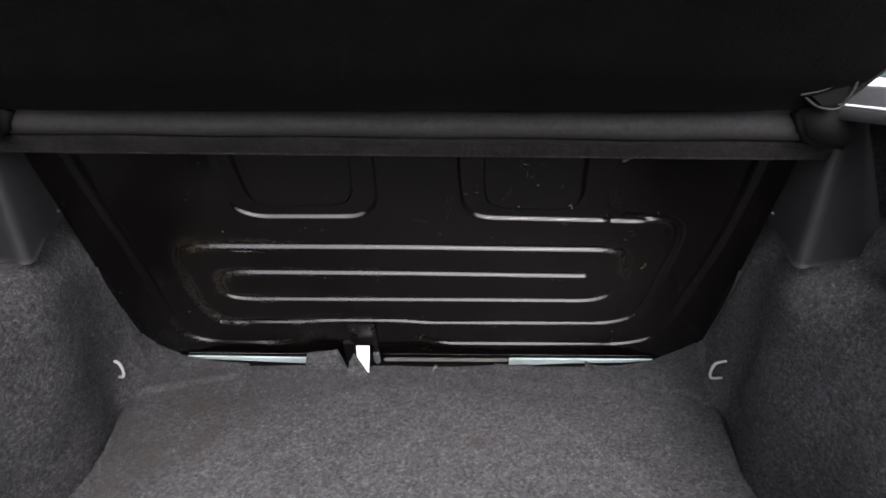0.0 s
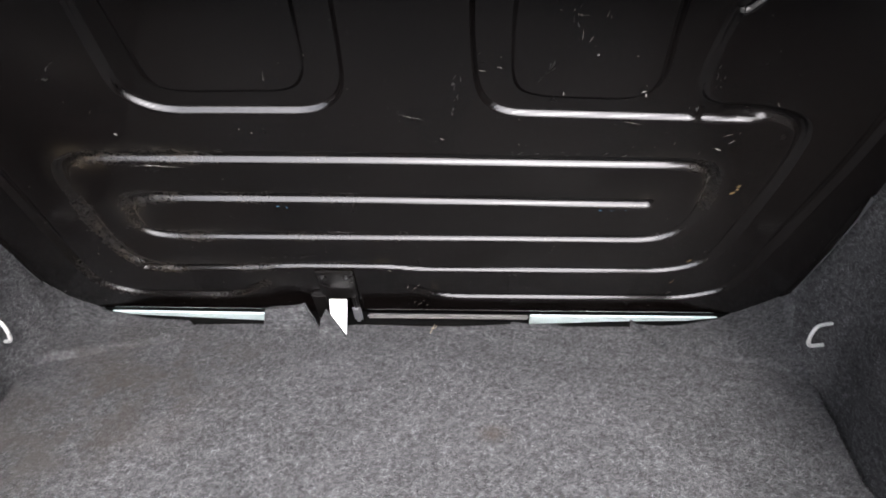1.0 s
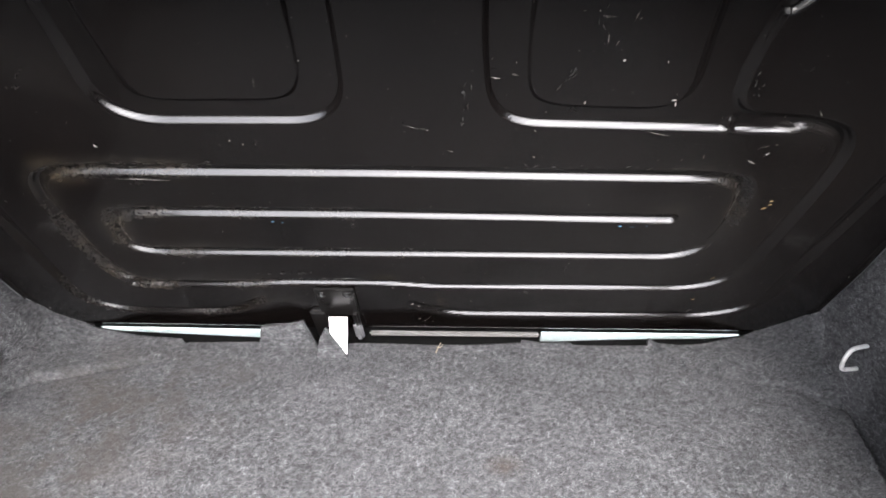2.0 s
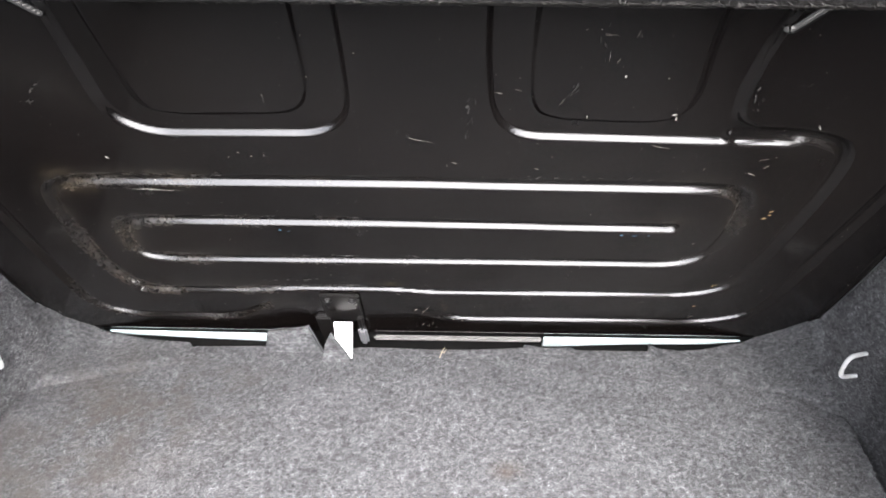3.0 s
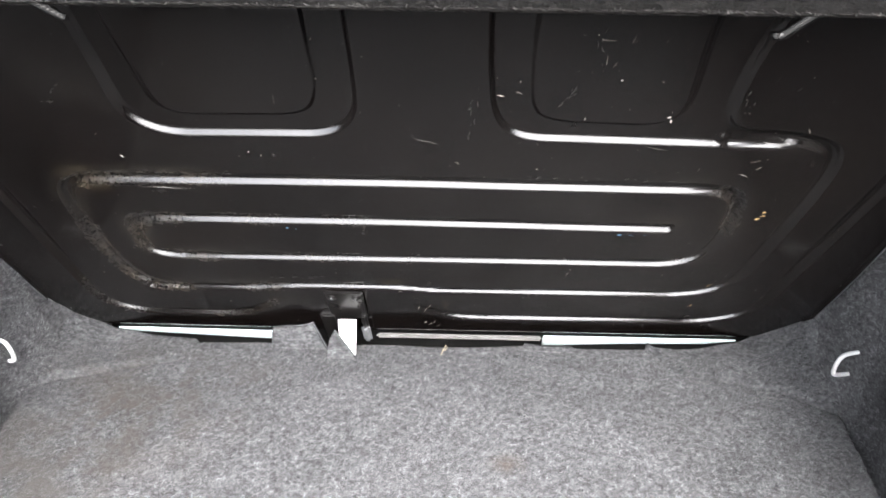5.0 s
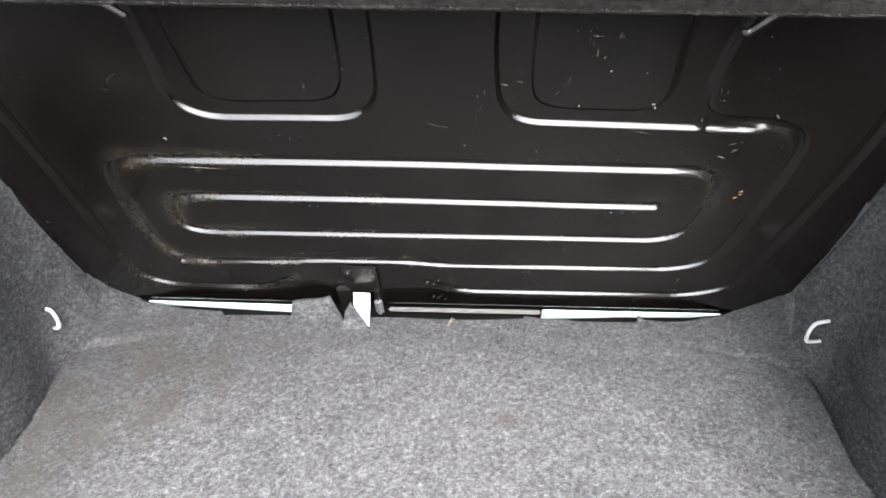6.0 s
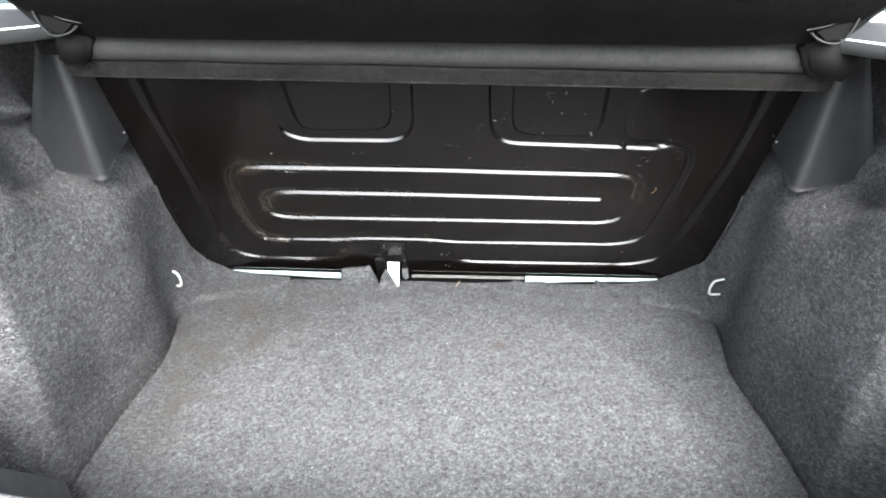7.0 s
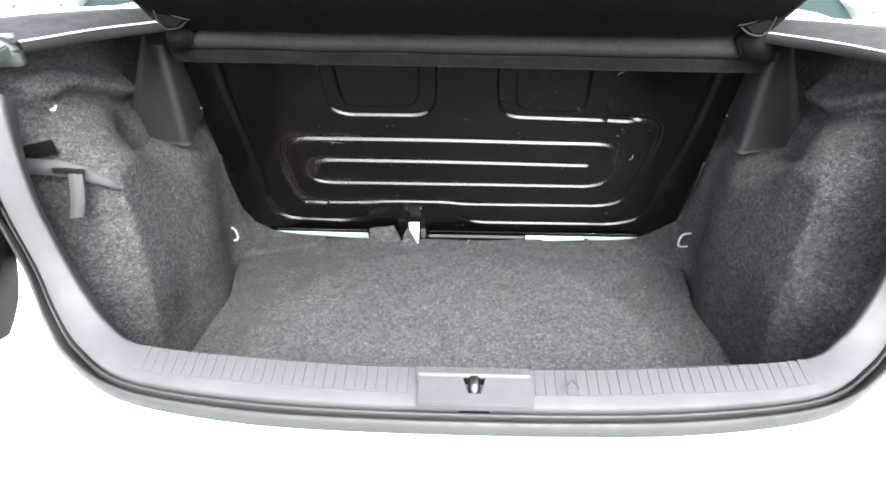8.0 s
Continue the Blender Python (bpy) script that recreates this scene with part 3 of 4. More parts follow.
for u in (-0.133, -0.097):
    for radius, tall, tone in ((0.0068, 0.35, BLACK_METAL), (0.0042, 0.9, GUTTER)):
        bm = bmesh.new()
        bmesh.ops.create_uvsphere(bm, u_segments=14, v_segments=8, radius=radius)
        for w in bm.verts:
            w.co = on_panel(u + w.co.x, 0.122 + w.co.y, 0.006 + tall * w.co.z)
        rivet = part("rivet", bm, tone, None, "rivet head", True)
        rivet.parent = bracket
        rivet.matrix_parent_inverse = Matrix.Identity(4)
panel_box("peg", -0.160, -0.134, -0.006, 0.074, 0.000, 0.009, BLACK_METAL, "", 0.003)
panel_box("peg", -0.0965, -0.087, 0.024, 0.074, 0.000, 0.010, BLACK_METAL, "", 0.003)
panel_box("stop", -0.099, -0.085, -0.004, 0.042, 0.004, 0.014, STRAP, "grey plastic stop", 0.004)
bm = prism([(-0.1285, 0.078), (-0.1010, 0.078), (-0.1012, 0.060), (-0.1030, 0.036), (-0.1275, 0.058)], 2, 0.0, 0.0015)
for w in bm.verts:
    u, v, h = w.co
    w.co = on_panel(u, v, h + 0.017 + (0.078 - v) * 0.92)
under(part("tongue", bm, WHITE_LABEL, None, "white plastic tongue"), seat)
bm = prism([(-0.157, 0.000), (-0.103, 0.022), (-0.108, 0.040), (-0.131, 0.080), (-0.142, 0.060)], 2, 0.0, 0.004, 0.001, 1)
for w in bm.verts:
    u, v, h = w.co
    w.co = on_panel(u, v, h + 0.068 - 0.42 * v)
part("torn_corner", bm, CARPET, floor, "torn upright carpet corner")

# ---- parcel shelf lip over the seat back ----
shelf = empty("parcel_shelf", (0, 0.80, 0.98))


def extrude_profile(name, profile, x0, x1, mat, thing, label="", n=60, sag=0.0, rise=0.0):
    p = spline(profile, 40)
    verts = []
    for x in np.linspace(x0, x1, n):
        t = x / 0.6
        for y, z in p:
            verts.append((x, y + sag * t * t, z - rise * t + 0.0006 * math.sin(23 * x + 60 * z)))
    faces = grid_faces(n, len(p)) + [tuple(range(len(p)))[::-1], tuple(range((n - 1) * len(p), n * len(p)))]
    return under(mesh_object(name, verts, faces, mat, None, label), thing)


extrude_profile("lip", [(0.86, 0.990), (0.80, 0.982), (0.784, 0.9795), (0.779, 0.981), (0.776, 0.990), (0.774, 1.001), (0.779, 1.006), (0.86, 1.01)], -0.541, 0.560, LIP_FELT, shelf, "fuzzy black felt edge", rise=0.005)
extrude_profile("roll", [(0.86, 1.008), (0.79, 1.006), (0.772, 1.007), (0.762, 1.013), (0.758, 1.024), (0.763, 1.036), (0.776, 1.043), (0.86, 1.047)], -0.533, 0.535, ROLL, shelf, "rounded black front roll", rise=0.005)
bm = box(-0.60, 0.60, 0.80, 1.25, 1.010, 1.045, 0.004)
under(part("deck", bm, BLACK_FELT), shelf)
tagged(shelf, "black felt-covered parcel shelf above the seat back", "parcel shelf")


# ---- hinge covers beside the seat back ----
def hinge_cover(s, dx):
    """Folded plastic trim: an inner face to the seat, a rounded ridge, an outer face to the lining."""
    thing = empty("hinge_cover", (s * (0.60 + dx), 0.83, 0.80))
    n = 26
    verts = []
    prof = [(0.010, 0.160), (0.006, 0.110), (0.002, 0.050), (0.000, 0.012), (0.004, 0.003), (0.010, 0.0), (0.022, 0.002), (0.06, 0.009), (0.105, 0.015), (0.135, 0.018)]
    p = np.array(prof)
    cols = len(p)
    for layer in (0, 1):
        for i in range(n):
            t = i / (n - 1)
            for j in range(cols):
                a, b = p[j]
                k = j / (cols - 1)
                low = 0.808 + 0.055 * max(0, (3 - j) / 3) ** 0.8 + 0.002 * max(0, j - 5) + (0.010 * smooth01(0.075, 0.135, a) if j > 5 else 0)
                high = 1.035
                z = low + t * (high - low)
                x = 0.561 + dx + 0.010 * t - 0.022 * t * smooth01(0.02, 0.12, b) * (j < 4) + a * (1.0 - (0.15 if a < 0.03 else 0.70) * t) - 0.004 * layer * (0 if j < 3 else -0.3)
                verts.append((s * x, 0.802 + b + 0.004 * layer + 0.004 * t, z))
    m = n * cols
    f = grid_faces(n, cols)
    rim = [j for j in range(cols)] + [i * cols + cols - 1 for i in range(1, n)] + [(n - 1) * cols + j for j in range(cols - 2, -1, -1)] + [i * cols for i in range(n - 2, 0, -1)]
    faces = f + [tuple(i + m for i in q)[::-1] for q in f] + [(rim[k], rim[(k + 1) % len(rim)], rim[(k + 1) % len(rim)] + m, rim[k] + m) for k in range(len(rim))]
    under(mesh_object("shell", verts, faces, DARK_PLASTIC), thing)
    bm = bmesh.new()
    bmesh.ops.create_uvsphere(bm, u_segments=12, v_segments=8, radius=0.0026)
    bmesh.ops.transform(bm, matrix=pose(s * (0.562 + dx), 0.893, 0.862), verts=bm.verts)
    under(part("fastener", bm, STRAP, None, "small grey round fastener", True), thing)
    tagged(thing, "dark grey moulded plastic hinge cover beside the seat back", "trim", "hinge covers")
    return thing


hinge_cover(-1, 0.0)
hinge_cover(1, 0.012)


# ---- wire tie-down rings ----
def tie_ring(s):
    thing = empty("tie_down_ring", (s * 0.575, 0.95, 0.522))
    pts = [(s * 0.606, 0.958, 0.541), (s * 0.584, 0.954, 0.5405), (s * 0.570, 0.950, 0.538), (s * 0.5635, 0.947, 0.524), (s * 0.567, 0.948, 0.509), (s * 0.582, 0.952, 0.505), (s * 0.606, 0.957, 0.505)]
    pts = [(x + (0.004 if s < 0 else 0), y - (0.010 if s < 0 else 0), z) for x, y, z in pts]
    under(tube("ring", pts, 0.0027, GALVANISED, None, "", 40, 10), thing)
    tagged(thing, "pale metal wire tie-down ring in the side lining", "tie-down ring", "tie-down rings")


tie_ring(-1)
tie_ring(1)

# ---- opening: trim, ribs, seal ----
INNER = [(0.52, 0.74, 1.055), (0.55, 0.612, 1.060), (0.572, 0.507, 1.060), (0.588, 0.45, 1.052), (0.586, 0.405, 1.03), (0.583, 0.385, 0.96), (0.580, 0.372, 0.88), (0.573, 0.362, 0.80), (0.550, 0.344, 0.750), (0.515, 0.322, 0.718), (0.455, 0.296, 0.702), (0.30, 0.281, 0.699), (0.12, 0.270, 0.698)]
OUTER = [(0.58, 0.78, 1.085), (0.62, 0.63, 1.085), (0.645, 0.52, 1.083), (0.662, 0.44, 1.072), (0.655, 0.395, 1.03), (0.640, 0.362, 0.96), (0.628, 0.345, 0.88), (0.620, 0.335, 0.79), (0.603, 0.310, 0.725), (0.560, 0.272, 0.688), (0.46, 0.217, 0.676), (0.30, 0.187, 0.672), (0.12, 0.177, 0.672)]


def mirrored(points):
    """Both halves of the opening; its lower part sits a little east of the middle."""
    east = lambda z: 0.018 * float(smooth01(0.95, 0.75, z))
    return [(east(z) - x, y, z) for x, y, z in points] + [(east(z) + x, y, z) for x, y, z in points[::-1]]


N_RING = 301
c_in, c_out = spline(mirrored(INNER), N_RING, False), spline(mirrored(OUTER), N_RING, False)
across = c_out - c_in
tang = np.gradient((c_in + c_out) / 2, axis=0)
lift = np.cross(tang, across)
lift /= np.linalg.norm(lift, axis=1)[:, None]
lift *= np.where(lift[:, 2:3] < 0, -1, 1)


def loft(name, profile, mat, thing, label="", lo=0, hi=N_RING, fine=False):
    p = spline(profile, 60) if fine else np.array(profile)
    verts = []
    for i in range(lo, hi):
        for a, h in p:
            verts.append(c_in[i] + a * across[i] + h * lift[i])
    return under(mesh_object(name, verts, grid_faces(hi - lo, len(p)), mat, None, label), thing)


FIRST, LAST = 100, N_RING - 100
sill = empty("sill_trim", (0, 0.2, 0.68))
loft("cover", [(0.02, -0.035), (0.0, -0.018), (-0.012, -0.004), (0.01, 0.001), (0.05, 0.002), (0.30, 0.002), (0.58, 0.002), (0.615, 0.000), (0.63, -0.006), (0.645, -0.022), (0.66, -0.03)], GREY_PLASTIC, sill, "grey moulded plastic sill cover", 50, N_RING - 50)
loft("inner_face", [(0.02, -0.034), (0.03, -0.10), (0.06, -0.24)], GREY_PLASTIC, sill, "", 108, N_RING - 108)
tagged(sill, "grey ribbed plastic loading sill trim across the boot opening", "sill trim")

seal = empty("weather_seal", (0, 0.15, 0.66))
loft("flange", [(0.62, -0.022), (0.65, -0.007), (0.69, -0.001), (0.73, -0.004), (0.765, -0.016)], BULB, seal, "", 44, N_RING - 44, True)
loft("bulb", [(0.755, -0.018), (0.785, -0.003), (0.83, 0.005), (0.885, 0.003), (0.930, -0.004), (0.945, -0.016)], BULB, seal, "hollow black rubber bulb", 44, N_RING - 44, True)
tagged(seal, "black rubber weather seal round the boot opening", "weather seal")

# ribs of the sill: one tread shape, set along the sill
bm = box(-0.00672, 0.00672, -0.030, 0.030, -0.002, 0.0010, 0.0007, 1)
rib_first = part("rib", bm, GREY_PLASTIC)
ribs = []
x_mid = c_in[:, 0]
low_half = np.arange(FIRST - 10, LAST + 10)


def rib_at(x, a, length):
    f = np.interp(x, x_mid[low_half], low_half)
    i, w = int(f), f - int(f)
    at = lambda arr: (1 - w) * arr[i] + w * arr[i + 1]
    place = at(c_in) + a * at(across) + 0.0018 * at(lift)
    d = Vector(at(across)).normalized()
    nrm = Vector(at(lift)).normalized()
    side = d.cross(nrm).normalized()
    m = Matrix((side, -d, nrm)).transposed().to_4x4()
    if m.determinant() < 0:
        m = Matrix((-side, -d, nrm)).transposed().to_4x4()
    m.translation = Vector(place)
    return m @ Matrix.Diagonal((1, length / 0.060, 1, 1))


spots = [(x, 0.235, 0.038) for x in np.arange(-0.428, -0.060, 0.0138)] + [(x, 0.235, 0.038) for x in np.arange(0.110, 0.475, 0.0138)] + [(x, 0.12, 0.020) for x in np.arange(-0.046, 0.10, 0.0138)]
for k, (x, a, length) in enumerate(spots):
    rib = rib_first if k == 0 else new("rib", rib_first.data)
    rib.parent = sill
    rib.matrix_parent_inverse = Matrix.Translation(sill.location).inverted()
    rib.matrix_basis = rib_at(x, a, length)

# raised triangle mark moulded into the sill
bm = bmesh.new()
for a, b in (((-0.011, -0.009), (0.011, -0.009)), ((-0.011, -0.009), (0.002, 0.010)), ((0.011, -0.009), (0.002, 0.010))):
    va, vb = Vector((*a, 0)), Vector((*b, 0))
    d = (vb - va).normalized()
    s = Vector((-d.y, d.x, 0)) * 0.0009
    lowq = [bm.verts.new(q) for q in (va + s, vb + s, vb - s, va - s)]
    hiq = [bm.verts.new(w.co + Vector((0, 0, 0.0014))) for w in lowq]
    bm.faces.new(hiq)
    for i in range(4):
        bm.faces.new((lowq[i], lowq[(i + 1) % 4], hiq[(i + 1) % 4], hiq[i]))
mark = part("triangle_mark", bm, GREY_PLASTIC, None, "moulded warning triangle")
mark.matrix_basis = pose(0.148, 0.232, 0.7065, -4, 0, 3) @ Matrix.Diagonal((0.8, 0.8, 1, 1))
under(mark, sill)

# striker pocket with the bright bolt
pocket = empty("lock_striker", (0.024, 0.18, 0.69))
bm = bmesh.new()
outer = [(-0.048, 0.2070), (0.0985, 0.2070), (0.0985, 0.2460), (-0.048, 0.2460)]
inner = [(0.0165, 0.2220), (0.0320, 0.2220), (0.0390, 0.2435), (0.0095, 0.2435)]
def plate_z(y):
    return 0.7045 - 0.30 * (0.2460 - y)


tops = [bm.verts.new((x, y, plate_z(y))) for x, y in outer]
hole = [bm.verts.new((x, y, plate_z(y))) for x, y in inner]
skirt = [bm.verts.new((x, y - (0.001 if y < 0.22 else 0), 0.684)) for x, y in outer]
deep = [bm.verts.new((x, y, 0.676)) for x, y in inner]
for i in range(4):
    k = (i + 1) % 4
    bm.faces.new((tops[i], tops[k], hole[k], hole[i]))
    bm.faces.new((tops[i], skirt[i], skirt[k], tops[k]))
    bm.faces.new((hole[i], hole[k], deep[k], deep[i]))
bmesh.ops.bevel(bm, geom=[e for e in bm.edges if all(w in tops for w in e.verts)], offset=0.0012, segments=2, affect="EDGES")
under(part("plate", bm, GREY_PLASTIC), pocket)
under(part("ledge", box(-0.050, 0.097, 0.2445, 0.2485, 0.690, 0.7075, 0.0012), STRAP, None, "pale upper edge"), pocket)
# well and cup are black so the pocket's shade is in their colour
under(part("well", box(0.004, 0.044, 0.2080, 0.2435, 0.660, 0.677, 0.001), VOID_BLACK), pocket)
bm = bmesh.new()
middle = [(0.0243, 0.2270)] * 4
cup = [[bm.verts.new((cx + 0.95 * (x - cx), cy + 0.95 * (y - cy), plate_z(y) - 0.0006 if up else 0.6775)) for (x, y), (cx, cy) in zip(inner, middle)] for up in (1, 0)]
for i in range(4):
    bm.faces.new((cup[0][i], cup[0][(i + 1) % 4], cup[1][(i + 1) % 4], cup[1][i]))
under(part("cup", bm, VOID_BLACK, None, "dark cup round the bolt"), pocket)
under(tube("bolt", [(0.0242, 0.2440, 0.7010), (0.0242, 0.2390, 0.7005), (0.0242, 0.2325, 0.6975), (0.0242, 0.2285, 0.6900), (0.0242, 0.2270, 0.6800)], 0.0072, CHROME, None, "bright steel bolt", 20, 18), pocket)
tagged(pocket, "grey plastic lock plate with a bright steel striker bolt", "lock striker")

# ---- car body round the boot ----
car = empty("car_body", (0, 0.1, 0.0))
rings = []
for i in range(44, N_RING - 44):
    o = c_out[i]
    side = np.sign(o[0]) if abs(o[0]) > 0.02 else 0
    low = smooth01(0.95, 0.72, o[2])
    dent = 0.05 * smooth01(0.695, 0.73, o[2])
    rings.append([o - 0.03 * lift[i] - 0.12 * across[i], o - 0.05 * across[i] - 0.009 * lift[i], o + 0.13 * across[i] - 0.010 * lift[i],
                  o + np.array([0.03 * side, -0.060 * low + dent, -0.014 * low]),
                  o + np.array([0.10 * side, -0.11 * low + dent, -0.030 * low - 0.01]),
                  o + np.array([0.18 * side, -0.12 * low + dent, -0.16 * low - 0.05]),
                  o + np.array([0.24 * side, -0.16 * low + 0.02 + dent, -0.32 * low - 0.22])])
verts = [q for r in rings for q in r]
under(mesh_object("rear_panel", verts, grid_faces(N_RING - 88, 7), WHITE_PAINT, None, "glossy pale rear panel and wings"), car)
bumper = prism([(0.16, 0.36), (-0.10, 0.36), (-0.14, 0.45), (-0.12, 0.53), (-0.06, 0.565), (0.02, 0.585), (0.16, 0.59)], 0, -0.78, 0.78, 0.02, 3)
under(part("bumper", bumper, WHITE_PAINT, None, "pale body-coloured bumper", True), car)
for s in (-1, 1):
    lamp = box(-0.095, 0.095, -0.05, 0.06, -0.115, 0.13, 0.015, 3)
    bmesh.ops.transform(lamp, matrix=pose(s * 0.712, 0.335, 0.812, -8, 0, s * 14), verts=lamp.verts)
    under(part("tail_lamp", lamp, LAMP_BLACK, None, "dark smoked tail lamp", True), car)
    # drain channel beside the opening: a rounded inner flange, a shallow bed, the outer wall
    drop = -0.008 * (s > 0)
    p_in = [(s * x, y, z + drop) for x, y, z in ((0.505, 0.785, 1.060), (0.535, 0.745, 1.060), (0.600, 0.668, 1.059), (0.640, 0.600, 1.057), (0.662, 0.562, 1.056))]
    p_out = [(s * x, y, z + drop) for x, y, z in ((0.545, 0.830, 1.076), (0.580, 0.806, 1.076), (0.680, 0.752, 1.076), (0.760, 0.690, 1.074), (0.810, 0.610, 1.072))]
    a, b = spline(p_in, 60, False), spline(p_out, 60, False)
    across_rail = np.linalg.norm(b - a, axis=1)
    prof = [(0.030, -0.016), (0.004, -0.018), (-0.001, -0.016), (-0.003, -0.006), (-0.001, -0.001), (0.002, 0.001), (0.006, 0.000), (0.012, -0.003), (0.024, -0.002), (0.7, 0.004), (9.0, 0.0)]
    verts = []
    for i in range(60):
        for k, h in prof:
            f = 1.0 if k > 1 else k if k > 0.5 else k / across_rail[i]
            q = a[i] + f * (b[i] - a[i])
            verts.append((q[0], q[1], (a[i][2] if f < 0.5 else q[2]) + h))
    under(mesh_object("drain_channel", verts, grid_faces(60, len(prof)), GUTTER, None, "drain channel, its dark reflection put into the colour"), car)
    # thin white tube that stands in for the highlight on the flange crest
    edge = [tuple(a[i] + np.array([0, 0, 0.0005])) for i in range(4, 60, 5)]
    under(tube("channel_glint", edge, 0.0014, WHITE_PAINT, None, "thin white line for the highlight along the flange edge", 60, 8), car)
    # unseen deck, added to keep skylight out of the corner behind the lining
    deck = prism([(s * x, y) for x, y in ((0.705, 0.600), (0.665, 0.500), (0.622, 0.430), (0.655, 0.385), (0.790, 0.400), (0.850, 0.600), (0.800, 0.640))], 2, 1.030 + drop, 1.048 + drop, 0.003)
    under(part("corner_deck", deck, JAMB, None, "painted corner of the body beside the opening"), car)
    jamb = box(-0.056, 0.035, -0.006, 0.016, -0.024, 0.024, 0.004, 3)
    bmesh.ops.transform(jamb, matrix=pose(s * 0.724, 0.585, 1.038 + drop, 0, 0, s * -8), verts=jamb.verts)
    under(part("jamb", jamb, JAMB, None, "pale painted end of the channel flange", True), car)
    # shoulder, pillar and side of the cabin
    verts = []
    for y, z, x0 in ((0.30, 1.01, 0.745), (0.50, 1.055 + drop, 0.815), (0.61, 1.068 + drop, 0.808), (0.69, 1.074 + drop, 0.760), (0.752, 1.076 + drop, 0.680), (0.806, 1.076 + drop, 0.580), (0.86, 1.076, 0.545), (1.30, 1.075, 0.70), (2.2, 1.10, 0.72)):
        for k, dz in ((0.0, -0.006), (0.12, 0.004), (0.5, -0.015), (0.85, -0.09), (1.0, -0.35), (0.92, -0.70)):
            verts.append((s * (x0 + k * (0.88 - x0)), y, z + dz))
    under(mesh_object("quarter_panel", verts, grid_faces(9, 6), WHITE_PAINT, None, "glossy pale quarter panel"), car)
    bm = prism([(0.87, 1.05), (1.15, 1.27), (1.48, 1.47), (2.2, 1.50), (2.2, 1.42), (1.75, 1.40), (1.20, 1.05)], 0, 0.0, 0.16, 0.03, 3)
    bmesh.ops.transform(bm, matrix=pose(s * 0.865 - 0.08, 0, 0), verts=bm.verts)
    under(part("pillar", bm, WHITE_PAINT, None, "pale roof pillar"), car)
verts = []
for t in np.linspace(0, 1, 10):
    for s in np.linspace(-1, 1, 24):
        verts.append((s * (0.80 - 0.16 * t), 0.92 + 0.63 * t, 1.04 + 0.43 * t))
under(mesh_object("rear_window", verts, grid_faces(10, 24), GLASS, None, "rear window, its dark reflection put into the colour"), car)
under(part("roof", box(-0.62, 0.62, 1.52, 2.6, 1.45, 1.49, 0.02), WHITE_PAINT, None, "pale roof"), car)
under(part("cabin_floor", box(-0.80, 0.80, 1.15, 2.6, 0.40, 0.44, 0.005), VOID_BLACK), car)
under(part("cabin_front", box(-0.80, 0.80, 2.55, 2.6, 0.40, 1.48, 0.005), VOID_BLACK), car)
tagged(car, "pale glossy saloon car body with its boot open", "car")

# ---- open boot lid ----
lid = empty("boot_lid", (0, 0.74, 1.06))
LID_W = [(0.0, 0.520), (0.05, 0.552), (0.12, 0.590), (0.22, 0.620), (0.50, 0.640)]
LID_TIP = 0.45


def lid_shape(offset, bulge, mat, name, label):
    """The lid as it stands open: an upright flat part, then the tail face that turns back over the bumper."""
    rows, cols = 56, 50
    verts = []
    for i in range(rows):
        t = 0.92 * i / (rows - 1)
        w = np.interp(t, [q[0] for q in LID_W] + [0.92], [q[1] for q in LID_W] + [0.62])
        up, back = min(t, 0.46), max(0.0, t - 0.46)
        bend = smooth01(0.36, 0.58, t)
        for j in range(cols):
            s = 2 * j / (cols - 1) - 1
            roll = 0.022 * (abs(s) ** 8)
            foot = 0.022 * (1 - smooth01(0.0, 0.05, t))
            y = 0.715 - LID_TIP * up - 0.94 * back + (roll + foot) * (1 - bend) - bulge * (1 - s * s) + offset * (1 - 0.5 * bend)
            z = 1.046 + 1.02 * up + 0.16 * back + offset * 0.9 * bend + 0.03 * math.sin(math.pi * bend) * -0.5
            verts.append((s * w, y, z))
    return under(mesh_object(name, verts, grid_faces(rows, cols), mat, None, label), lid)


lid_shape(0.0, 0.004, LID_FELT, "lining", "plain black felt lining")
lid_shape(0.075, 0.0, WHITE_PAINT, "outer_skin", "pale painted outer skin")
bm = box(-0.43, 0.43, 0.738, 0.792, 1.048, 1.054, 0.002)
under(part("lower_edge", bm, BLACK_METAL), lid)
